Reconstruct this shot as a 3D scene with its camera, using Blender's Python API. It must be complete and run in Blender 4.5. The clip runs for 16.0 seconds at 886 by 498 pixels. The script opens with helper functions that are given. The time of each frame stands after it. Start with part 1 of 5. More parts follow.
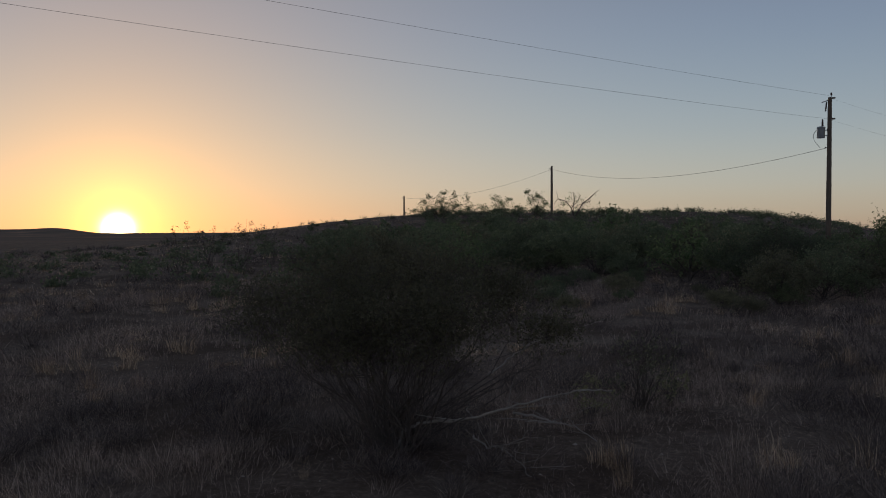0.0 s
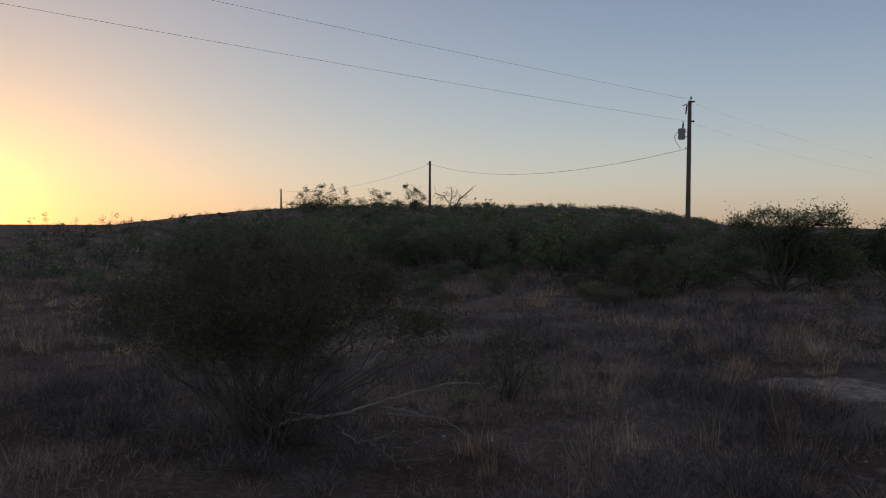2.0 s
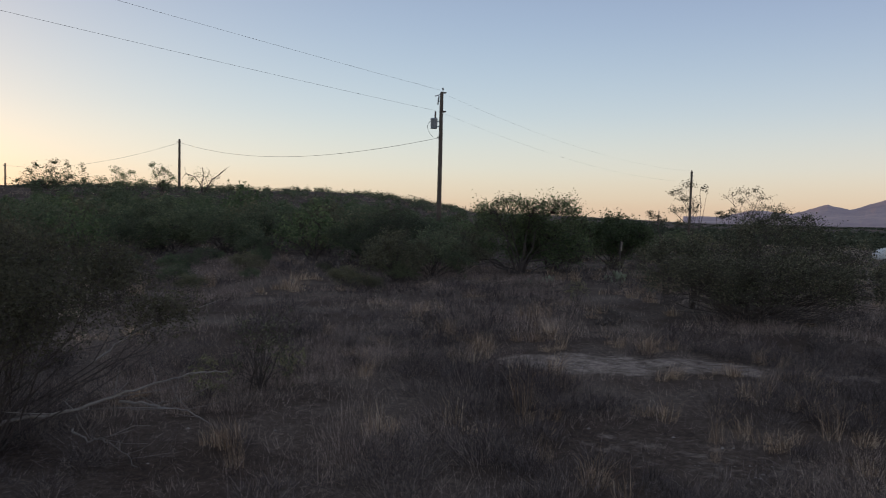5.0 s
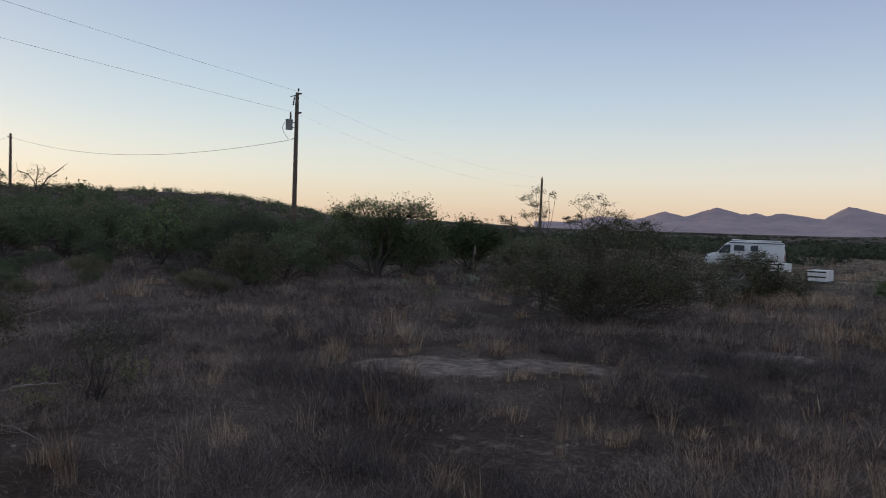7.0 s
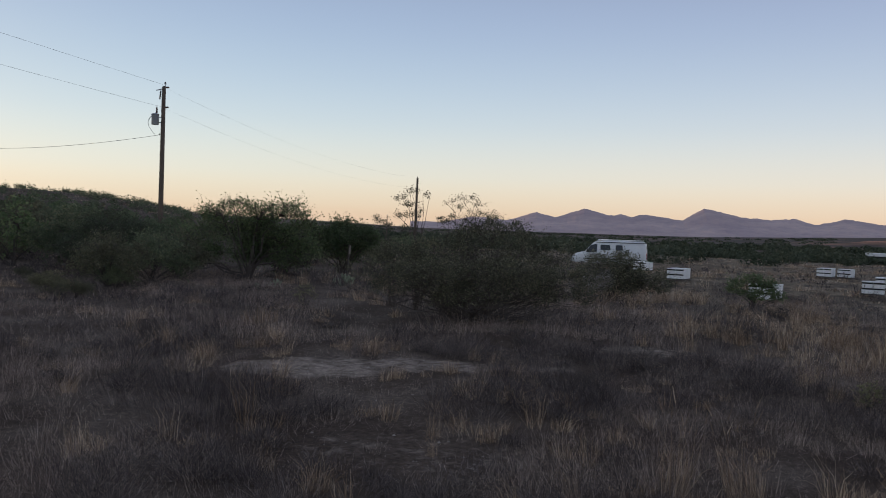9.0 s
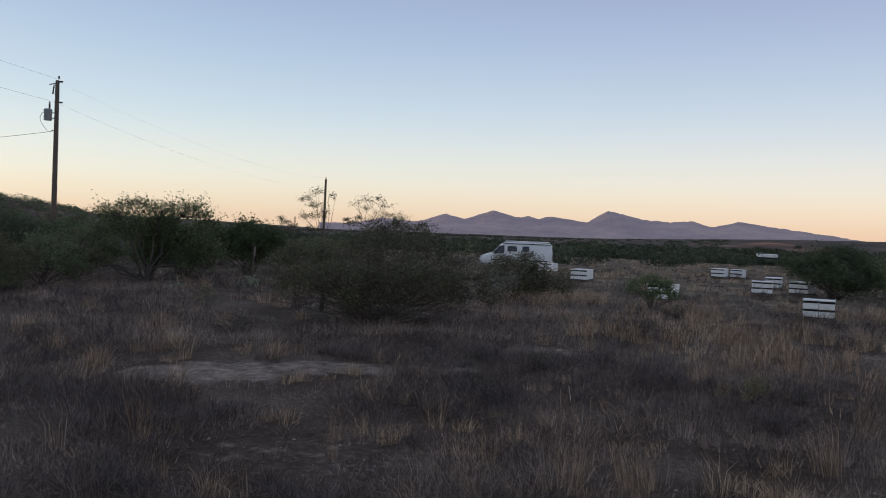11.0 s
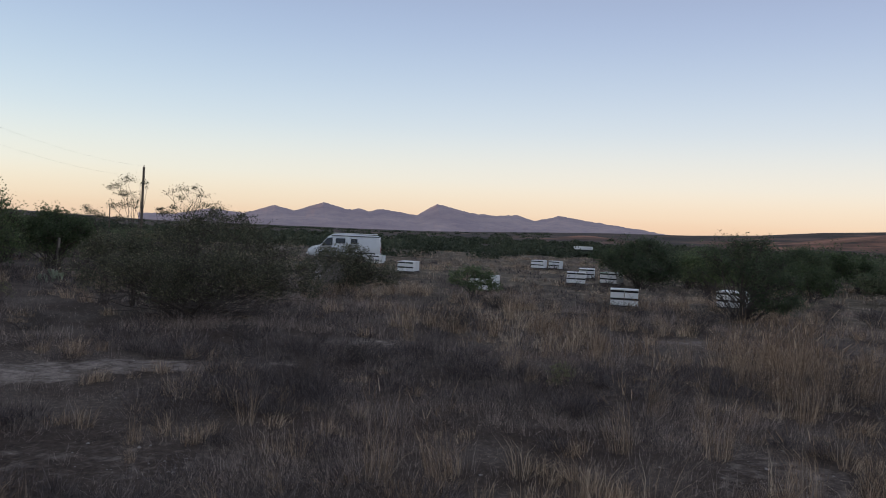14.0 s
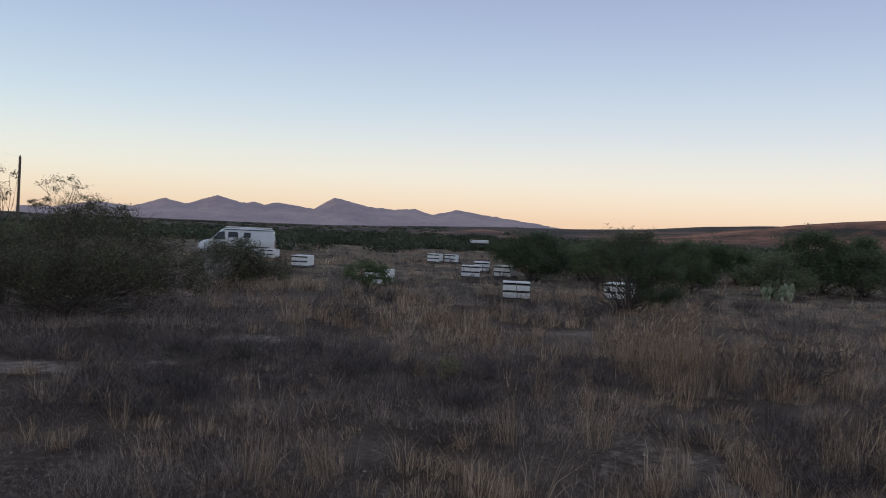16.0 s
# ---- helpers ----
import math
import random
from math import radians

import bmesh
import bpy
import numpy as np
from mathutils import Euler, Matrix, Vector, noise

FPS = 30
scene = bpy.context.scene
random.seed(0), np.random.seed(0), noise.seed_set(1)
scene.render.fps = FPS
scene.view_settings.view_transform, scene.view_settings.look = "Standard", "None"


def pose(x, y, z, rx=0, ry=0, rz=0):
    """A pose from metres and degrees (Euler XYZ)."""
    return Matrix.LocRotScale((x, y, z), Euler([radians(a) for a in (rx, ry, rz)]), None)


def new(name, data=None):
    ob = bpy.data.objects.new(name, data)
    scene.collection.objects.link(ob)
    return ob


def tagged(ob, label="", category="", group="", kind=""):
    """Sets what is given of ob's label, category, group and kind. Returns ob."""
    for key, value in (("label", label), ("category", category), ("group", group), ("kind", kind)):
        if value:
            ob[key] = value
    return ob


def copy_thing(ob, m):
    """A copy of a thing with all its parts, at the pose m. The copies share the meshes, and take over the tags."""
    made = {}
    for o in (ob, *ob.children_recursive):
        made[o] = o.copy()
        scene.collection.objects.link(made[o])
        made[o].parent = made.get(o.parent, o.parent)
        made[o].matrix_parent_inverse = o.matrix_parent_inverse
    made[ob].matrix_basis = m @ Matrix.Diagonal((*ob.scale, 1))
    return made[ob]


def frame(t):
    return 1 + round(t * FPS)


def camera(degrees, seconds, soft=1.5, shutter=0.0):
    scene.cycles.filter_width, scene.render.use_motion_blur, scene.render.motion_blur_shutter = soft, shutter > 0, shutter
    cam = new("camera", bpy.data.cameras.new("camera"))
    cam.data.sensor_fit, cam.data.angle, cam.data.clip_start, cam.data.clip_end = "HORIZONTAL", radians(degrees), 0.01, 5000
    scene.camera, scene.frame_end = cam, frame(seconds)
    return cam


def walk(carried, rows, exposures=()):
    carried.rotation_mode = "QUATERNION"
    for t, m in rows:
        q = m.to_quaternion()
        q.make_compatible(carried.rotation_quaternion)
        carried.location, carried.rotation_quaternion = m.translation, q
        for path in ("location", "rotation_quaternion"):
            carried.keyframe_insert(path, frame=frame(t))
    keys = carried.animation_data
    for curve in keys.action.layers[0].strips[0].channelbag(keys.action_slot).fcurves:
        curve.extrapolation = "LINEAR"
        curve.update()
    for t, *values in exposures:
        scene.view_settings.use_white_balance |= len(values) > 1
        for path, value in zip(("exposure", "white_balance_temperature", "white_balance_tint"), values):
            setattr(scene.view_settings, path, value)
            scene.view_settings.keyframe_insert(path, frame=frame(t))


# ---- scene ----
cam = camera(56.99, 16.0, soft=0.9, shutter=0.35)
PATH = [
    (0.0, (0.000, -0.000, 1.982), -0.20, -1.24, -0.27),
    (0.5, (0.037, -0.033, 1.990), -1.49, -1.36, -0.38),
    (1.0, (0.072, -0.060, 1.996), -3.43, -1.59, -0.11),
    (1.5, (0.081, -0.074, 2.005), -6.12, -1.63, -0.02),
    (2.0, (0.074, -0.075, 2.007), -8.67, -1.69, 0.10),
    (2.5, (0.075, -0.064, 2.006), -11.39, -1.99, 0.07),
    (3.0, (0.087, -0.047, 2.005), -14.48, -2.18, 0.30),
    (3.5, (0.103, -0.042, 2.000), -17.63, -2.39, 0.48),
    (4.0, (0.116, -0.037, 2.000), -20.35, -2.53, 0.73),
    (6.5, (0.163, -0.021, 2.005), -33.33, -2.32, 1.55),
    (7.0, (0.178, -0.020, 2.004), -35.68, -2.13, 1.69),
    (7.5, (0.199, -0.023, 2.002), -38.07, -2.01, 1.70),
    (8.0, (0.212, -0.018, 1.997), -40.55, -1.97, 1.87),
    (8.5, (0.221, -0.013, 1.998), -42.55, -1.84, 1.88),
    (9.0, (0.228, -0.024, 1.997), -44.36, -1.87, 1.90),
    (11.5, (0.294, -0.104, 2.003), -52.72, -1.52, 2.10),
    (12.0, (0.317, -0.122, 1.998), -55.07, -1.59, 2.15),
    (12.5, (0.339, -0.142, 2.000), -57.19, -1.75, 2.25),
    (13.0, (0.360, -0.173, 2.001), -59.10, -1.78, 2.25),
    (13.5, (0.382, -0.191, 2.003), -60.91, -1.64, 2.37),
    (14.0, (0.407, -0.204, 2.000), -62.54, -1.63, 2.48),
    (14.5, (0.441, -0.219, 2.000), -64.20, -1.61, 2.41),
    (15.0, (0.482, -0.250, 1.997), -65.95, -1.62, 2.42),
    (15.5, (0.517, -0.270, 1.995), -67.93, -1.73, 2.48),
    (16.0, (0.533, -0.276, 1.997), -69.70, -1.75, 2.54),
]
EXPOSURES = [(0, -0.22), (2, 0.1), (4, 0.47), (7, 0.66), (9, 0.7), (12.5, 0.84), (16, 0.82)]
walk(cam, [(t, Matrix.Translation(eye) @ pose(0, 0, 0, 0, 0, yaw) @ pose(0, 0, 0, 90 + pitch, 0, 0) @ pose(0, 0, 0, 0, 0, roll)) for t, eye, yaw, pitch, roll in PATH], EXPOSURES)

# ---- light: the sun is just setting behind the plain; the open sky does the rest ----
SUN_AZ, SUN_EL = -21.5, -0.3         # degrees clockwise from +y; degrees above the level
world = bpy.data.worlds.new("world")
scene.world = world
world.use_nodes = True
wn = world.node_tree.nodes
wl = world.node_tree.links
SUN_DIR = (math.sin(radians(SUN_AZ)), math.cos(radians(SUN_AZ)), math.sin(radians(0.25)))


def wmath(op, a, b=None, c=None):
    n = wn.new("ShaderNodeMath")
    n.operation = op
    for k, v in enumerate((a, b, c)):
        if v is None:
            continue
        if isinstance(v, (int, float)):
            n.inputs[k].default_value = v
        else:
            wl.new(v, n.inputs[k])
    return n.outputs[0]


def wmix(kind, fac, a, b):
    n = wn.new("ShaderNodeMix")
    n.data_type, n.blend_type = "RGBA", kind
    for s, v in zip([i for i in n.inputs if i.enabled], (fac, a, b)):
        if isinstance(v, (int, float)):
            s.default_value = v
        elif isinstance(v, tuple):
            s.default_value = (*v, 1)
        else:
            wl.new(v, s)
    return [o for o in n.outputs if o.enabled][0]


sky = wn.new("ShaderNodeTexSky")
sky.sky_type = "NISHITA"
sky.sun_disc = False
sky.sun_elevation = radians(2.0)
sky.sun_rotation = radians(SUN_AZ)
sky.altitude = 1200
sky.dust_density = 2.0
# dusty evening air: a warm veil that thins with height, and the glow round the low sun
where = wn.new("ShaderNodeTexCoord")
unit = wn.new("ShaderNodeVectorMath")
unit.operation = "NORMALIZE"
wl.new(where.outputs["Generated"], unit.inputs[0])
split = wn.new("ShaderNodeSeparateXYZ")
wl.new(unit.outputs[0], split.inputs[0])
height = wmath("DIVIDE", wmath("ARCSINE", split.outputs["Z"]), radians(90))
veil = wn.new("ShaderNodeValToRGB")
veil.color_ramp.interpolation = "B_SPLINE"
VEIL = [(0.0, (0.9, 0.6, 0.42)), (0.012, (0.92, 0.69, 0.5)), (0.035, (0.93, 0.845, 0.725)), (0.075, (0.665, 0.735, 0.815)), (0.125, (0.47, 0.56, 0.74)), (0.17, (0.375, 0.445, 0.66)), (0.35, (0.3, 0.345, 0.47)), (1.0, (0.22, 0.24, 0.31))]
while len(veil.color_ramp.elements) < len(VEIL):
    veil.color_ramp.elements.new(0.5)
for e, (p, c) in zip(veil.color_ramp.elements, VEIL):
    e.position, e.color = p, (*c, 1)
wl.new(height, veil.inputs["Fac"])
toward = wn.new("ShaderNodeVectorMath")
toward.operation = "DOT_PRODUCT"
wl.new(unit.outputs[0], toward.inputs[0])
toward.inputs[1].default_value = SUN_DIR
away = wmath("DEGREES", wmath("ARCCOSINE", wmath("MINIMUM", toward.outputs["Value"], 1.0)))


def glow(width, power=1.0):
    return wmath("EXPONENT", wmath("MULTIPLY", wmath("POWER", wmath("DIVIDE", away, width), power), -1.0))


clear = wmix("MULTIPLY", wmath("MULTIPLY", wmath("SUBTRACT", 1.0, glow(32.0, 2.0)), glow(80.0, 4.0)), wmix("MULTIPLY", 1.0, veil.outputs["Color"], (0.985, 1.0, 1.0)), (0.87, 0.945, 0.965))
air = wmix("MULTIPLY", glow(14.0), clear, (1.0, 0.7, 0.3))
for width, power, colour in ((30.0, 1.0, (0.22, 0.33, 0.34)), (10.0, 1.0, (1.15, 0.37, 0.05)), (1.7, 1.0, (5.2, 2.5, 0.3)), (0.52, 1.6, (60.0, 48.0, 24.0))):
    air = wmix("ADD", 1.0, air, wmix("MULTIPLY", 1.0, (*colour,), glow(width, power)))
both = wmix("MIX", 0.92, sky.outputs["Color"], wmix("MULTIPLY", 1.0, air, (4.0, 4.0, 4.0)))
wn["Background"].inputs["Strength"].default_value = 0.15
wl.new(both, wn["Background"].inputs["Color"])

sun_data = bpy.data.lights.new("sun", "SUN")
sun_data.energy = 0.35
sun_data.angle = radians(0.5)
sun_data.color = (1.0, 0.42, 0.16)
sun = new("sun", sun_data)
sun.matrix_world = pose(0, 0, 30, 90 - SUN_EL, 0, 180 - SUN_AZ)


# ---- materials ----
def nodes_of(name):
    m = bpy.data.materials.new(name)
    m.use_nodes = True
    n, l = m.node_tree.nodes, m.node_tree.links
    return m, n, l, n["Principled BSDF"]


def ramp(n, stops):
    r = n.new("ShaderNodeValToRGB")
    e = r.color_ramp.elements
    while len(e) < len(stops):
        e.new(0.5)
    for k, (p, c) in zip(e, stops):
        k.position, k.color = p, (*c, 1)
    return r


def noise_tex(n, l, scale, detail=4, source="Object", rough=0.55, stretch=None):
    tc = n.new("ShaderNodeTexCoord")
    t = n.new("ShaderNodeTexNoise")
    t.inputs["Scale"].default_value, t.inputs["Detail"].default_value = scale, detail
    t.inputs["Roughness"].default_value = rough
    if stretch:
        mp = n.new("ShaderNodeMapping")
        mp.inputs["Scale"].default_value = stretch
        l.new(tc.outputs[source], mp.inputs["Vector"])
        l.new(mp.outputs["Vector"], t.inputs["Vector"])
    else:
        l.new(tc.outputs[source], t.inputs["Vector"])
    return t


def mixed(n, l, fac, a, b, kind="MIX"):
    m = n.new("ShaderNodeMix")
    m.data_type, m.blend_type = "RGBA", kind
    for key, v in (("Factor", fac), ("A", a), ("B", b)):
        s = [i for i in m.inputs if i.name == key and i.enabled][0]
        if isinstance(v, (int, float)):
            s.default_value = v
        elif isinstance(v, tuple):
            s.default_value = (*v, 1)
        else:
            l.new(v, s)
    return [o for o in m.outputs if o.enabled][0]


def bump(n, l, p, height, strength, distance):
    b = n.new("ShaderNodeBump")
    b.inputs["Strength"].default_value, b.inputs["Distance"].default_value = strength, distance
    l.new(height, b.inputs["Height"])
    l.new(b.outputs["Normal"], p.inputs["Normal"])


def surface(name, dark, light, fine=20.0, coarse=1.5, rough=0.8, metal=0.0, relief=0.02, stretch=None, strength=0.4):
    """A weathered surface: fine grain and coarse stains between two colours."""
    m, n, l, p = nodes_of(name)
    a = noise_tex(n, l, fine, 6, stretch=stretch)
    b = noise_tex(n, l, coarse, 3)
    r = ramp(n, [(0.3, dark), (0.7, light)])
    mm = n.new("ShaderNodeMath")
    mm.operation = "MULTIPLY_ADD"
    l.new(a.outputs["Fac"], mm.inputs[0])
    mm.inputs[1].default_value = 0.5
    half = n.new("ShaderNodeMath")
    half.operation = "MULTIPLY"
    l.new(b.outputs["Fac"], half.inputs[0])
    half.inputs[1].default_value = 0.5
    l.new(half.outputs[0], mm.inputs[2])
    l.new(mm.outputs[0], r.inputs["Fac"])
    l.new(r.outputs["Color"], p.inputs["Base Color"])
    p.inputs["Roughness"].default_value, p.inputs["Metallic"].default_value = rough, metal
    bump(n, l, p, a.outputs["Fac"], strength, relief)
    return m


def leafy(name, stops, translucent=0.3, patch=0.5, tint=(0.5, 0.5, 0.5), vary=False):
    """Leaves or blades: each island has its own tone, with drifts of another tone over the plan."""
    m, n, l, p = nodes_of(name)
    g = n.new("ShaderNodeNewGeometry")
    r = ramp(n, stops)
    l.new(g.outputs["Random Per Island"], r.inputs["Fac"])
    drift = noise_tex(n, l, patch, 3)
    dr = ramp(n, [(0.35, tint), (0.65, (1, 1, 1))])
    l.new(drift.outputs["Fac"], dr.inputs["Fac"])
    c = mixed(n, l, 1.0, r.outputs["Color"], dr.outputs["Color"], "MULTIPLY")
    if vary:
        info = n.new("ShaderNodeObjectInfo")
        tone = ramp(n, [(0.0, (0.74, 0.73, 0.73)), (0.5, (0.98, 0.98, 0.98)), (1.0, (1.24, 1.2, 1.12))])
        l.new(info.outputs["Random"], tone.inputs["Fac"])
        c = mixed(n, l, 1.0, c, tone.outputs["Color"], "MULTIPLY")
    l.new(c, p.inputs["Base Color"])
    p.inputs["Roughness"].default_value = 0.75
    p.inputs["Specular IOR Level"].default_value = 0.25
    if translucent:
        tr = n.new("ShaderNodeBsdfTranslucent")
        l.new(c, tr.inputs["Color"])
        mx = n.new("ShaderNodeMixShader")
        mx.inputs["Fac"].default_value = translucent
        l.new(p.outputs[0], mx.inputs[1])
        l.new(tr.outputs[0], mx.inputs[2])
        l.new(mx.outputs[0], n["Material Output"].inputs["Surface"])
    return m


def ground_material():
    m, n, l, p = nodes_of("desert_soil")
    big = noise_tex(n, l, 0.05, 5)
    mid = noise_tex(n, l, 0.6, 6)
    fine = noise_tex(n, l, 14.0, 8, rough=0.7)
    soil = ramp(n, [(0.3, (0.075, 0.058, 0.048)), (0.55, (0.158, 0.122, 0.1)), (0.75, (0.34, 0.268, 0.222))])
    l.new(fine.outputs["Fac"], soil.inputs["Fac"])
    litter = ramp(n, [(0.42, (0.55, 0.5, 0.48)), (0.6, (1, 1, 1))])
    l.new(mid.outputs["Fac"], litter.inputs["Fac"])
    c = mixed(n, l, 1.0, soil.outputs["Color"], litter.outputs["Color"], "MULTIPLY")
    # pale sand where nothing grows
    att = n.new("ShaderNodeAttribute")
    att.attribute_name = "sand"
    edge = n.new("ShaderNodeMath")
    edge.operation = "MULTIPLY_ADD"
    l.new(noise_tex(n, l, 5.0, 6, rough=0.7).outputs["Fac"], edge.inputs[0])
    edge.inputs[1].default_value = 2.2
    l.new(att.outputs["Fac"], edge.inputs[2])
    cut = n.new("ShaderNodeMapRange")
    cut.inputs["From Min"].default_value, cut.inputs["From Max"].default_value = 1.4, 1.95
    l.new(edge.outputs[0], cut.inputs["Value"])
    sand = ramp(n, [(0.32, (0.12, 0.096, 0.082)), (0.5, (0.32, 0.26, 0.222)), (0.68, (0.54, 0.45, 0.39))])
    l.new(noise_tex(n, l, 4.5, 9, rough=0.78).outputs["Fac"], sand.inputs["Fac"])
    c = mixed(n, l, cut.outputs[0], c, sand.outputs["Color"])
    # beyond the near plain the soil turns redder and low scrub dots it
    plain = ramp(n, [(0.42, (0.06, 0.053, 0.046)), (0.54, (0.11, 0.08, 0.068)), (0.66, (0.27, 0.15, 0.11))])
    hills = ramp(n, [(0.4, (0.055, 0.048, 0.038)), (0.5, (0.25, 0.125, 0.085)), (0.62, (0.47, 0.23, 0.15))])
    wide = noise_tex(n, l, 0.018, 8, rough=0.7)
    l.new(wide.outputs["Fac"], plain.inputs["Fac"])
    l.new(wide.outputs["Fac"], hills.inputs["Fac"])
    rust = n.new("ShaderNodeAttribute")
    rust.attribute_name = "red"
    red = mixed(n, l, rust.outputs["Fac"], plain.outputs["Color"], hills.outputs["Color"])
    # fallen straw covers the soil round the hives
    mat = n.new("ShaderNodeAttribute")
    mat.attribute_name = "mat"
    fallen = ramp(n, [(0.36, (0.075, 0.06, 0.048)), (0.52, (0.19, 0.15, 0.11)), (0.68, (0.4, 0.315, 0.225))])
    l.new(noise_tex(n, l, 0.9, 8, rough=0.75).outputs["Fac"], fallen.inputs["Fac"])
    c = mixed(n, l, mat.outputs["Fac"], c, fallen.outputs["Color"])
    geo = n.new("ShaderNodeNewGeometry")
    ln = n.new("ShaderNodeVectorMath")
    ln.operation = "LENGTH"
    l.new(geo.outputs["Position"], ln.inputs[0])
    mr = n.new("ShaderNodeMapRange")
    mr.inputs["From Min"].default_value, mr.inputs["From Max"].default_value = 140, 320
    l.new(ln.outputs["Value"], mr.inputs["Value"])
    c = mixed(n, l, mr.outputs[0], c, red)
    big_r = ramp(n, [(0.35, (0.8, 0.78, 0.76)), (0.65, (1, 1, 1))])
    l.new(big.outputs["Fac"], big_r.inputs["Fac"])
    c = mixed(n, l, 1.0, c, big_r.outputs["Color"], "MULTIPLY")
    l.new(c, p.inputs["Base Color"])
    p.inputs["Roughness"].default_value = 0.95
    p.inputs["Specular IOR Level"].default_value = 0.15
    bump(n, l, p, fine.outputs["Fac"], 0.7, 0.05)
    return m


def mountain_material():
    m, n, l, p = nodes_of("hazed_mountain_rock")
    a = noise_tex(n, l, 0.02, 8, rough=0.65)
    b = noise_tex(n, l, 0.004, 4)
    # paler and more mauve than bare rock: the distance haze is in this colour
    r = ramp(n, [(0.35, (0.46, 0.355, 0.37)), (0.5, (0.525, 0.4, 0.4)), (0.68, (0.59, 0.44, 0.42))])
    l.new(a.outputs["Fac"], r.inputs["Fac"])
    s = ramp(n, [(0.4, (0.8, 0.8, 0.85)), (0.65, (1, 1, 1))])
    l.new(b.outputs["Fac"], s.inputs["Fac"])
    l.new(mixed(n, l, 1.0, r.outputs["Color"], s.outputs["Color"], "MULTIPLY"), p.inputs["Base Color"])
    p.inputs["Roughness"].default_value = 1.0
    bump(n, l, p, a.outputs["Fac"], 0.12, 5.0)
    return m


def glass_material():
    m, n, l, p = nodes_of("tinted_glass")
    p.inputs["Base Color"].default_value = (0.012, 0.014, 0.016, 1)
    p.inputs["Roughness"].default_value = 0.04
    p.inputs["Specular IOR Level"].default_value = 0.55
    return m


SOIL = ground_material()
HAZED_ROCK = mountain_material()
GLASS = glass_material()
POLE_WOOD = surface("weathered_pole_wood", (0.06, 0.045, 0.035), (0.2, 0.155, 0.12), 30, 0.8, 0.85, stretch=(1, 1, 0.05), relief=0.01)
BARK = surface("dark_bark", (0.035, 0.028, 0.024), (0.13, 0.105, 0.09), 40, 3, 0.9, stretch=(1, 1, 0.3))
GREY_TWIG = surface("bleached_twig", (0.16, 0.14, 0.125), (0.36, 0.32, 0.29), 50, 4, 0.85)
GALV = surface("galvanised_steel", (0.28, 0.29, 0.3), (0.5, 0.51, 0.53), 12, 2, 0.45, 0.6)
TANK_GREY = surface("grey_enamel", (0.3, 0.32, 0.33), (0.42, 0.44, 0.45), 10, 3, 0.4)
PORCELAIN = surface("brown_porcelain", (0.05, 0.025, 0.02), (0.09, 0.05, 0.04), 8, 3, 0.2)
CABLE = surface("aluminium_cable", (0.1, 0.1, 0.11), (0.2, 0.2, 0.21), 30, 3, 0.5, 0.5)
HIVE_WHITE = surface("chalky_white_paint", (0.8, 0.8, 0.79), (0.92, 0.92, 0.9), 9, 2.5, 0.65, relief=0.004)
# near black: bottom board wood, and the painted shade of the hive gaps
HIVE_DARK = surface("dark_wood_and_gap_shade", (0.006, 0.005, 0.005), (0.02, 0.017, 0.015), 25, 3, 0.9)
PALLET_WOOD = surface("grey_pallet_wood", (0.13, 0.11, 0.09), (0.28, 0.24, 0.2), 22, 2, 0.9, stretch=(0.15, 1, 1))
VAN_WHITE = surface("white_car_paint", (0.66, 0.67, 0.68), (0.78, 0.79, 0.8), 3, 0.6, 0.22, relief=0.001, strength=0.05)
BLACK_RUBBER = surface("black_rubber", (0.012, 0.012, 0.012), (0.03, 0.03, 0.03), 20, 3, 0.8)
BLACK_TRIM = surface("black_plastic", (0.015, 0.015, 0.016), (0.03, 0.03, 0.032), 20, 3, 0.5)
CHROME = surface("dull_chrome", (0.5, 0.5, 0.52), (0.65, 0.65, 0.67), 12, 2, 0.2, 1.0)
LAMP_CLEAR = surface("clear_lamp_plastic", (0.5, 0.5, 0.5), (0.7, 0.7, 0.7), 30, 4, 0.1)
LAMP_RED = surface("red_lamp_plastic", (0.3, 0.015, 0.012), (0.4, 0.03, 0.02), 30, 4, 0.15)
PEAR_GREEN = surface("prickly_pear_skin", (0.17, 0.2, 0.13), (0.37, 0.4, 0.27), 14, 3, 0.6)
STONE = surface("pale_stone", (0.2, 0.17, 0.15), (0.4, 0.35, 0.31), 18, 3, 0.9)
STRAW = leafy("straw", [(0.0, (0.13, 0.093, 0.068)), (0.4, (0.38, 0.274, 0.19)), (0.72, (0.7, 0.525, 0.375)), (1.0, (1.0, 0.82, 0.61))], 0.35, 0.5, (0.64, 0.59, 0.56))
GREY_STEM = leafy("grey_stems", [(0.0, (0.095, 0.073, 0.062)), (0.5, (0.335, 0.262, 0.22)), (1.0, (0.78, 0.62, 0.52))], 0.2, 0.4, (0.7, 0.68, 0.7))
CREOSOTE = leafy("creosote_leaf", [(0.0, (0.095, 0.098, 0.063)), (0.65, (0.17, 0.168, 0.107)), (1.0, (0.38, 0.35, 0.235))], 0.35, 3.0, (0.55, 0.56, 0.58))
DARK_CREOSOTE = leafy("dull_creosote_leaf", [(0.0, (0.105, 0.1, 0.064)), (1.0, (0.19, 0.175, 0.112))], 0.4, 3.0, (0.6, 0.6, 0.6))
MESQUITE = leafy("mesquite_leaf", [(0.0, (0.11, 0.15, 0.075)), (0.6, (0.17, 0.215, 0.11)), (1.0, (0.25, 0.29, 0.155))], 0.5, 2.0, (0.6, 0.66, 0.66), True)
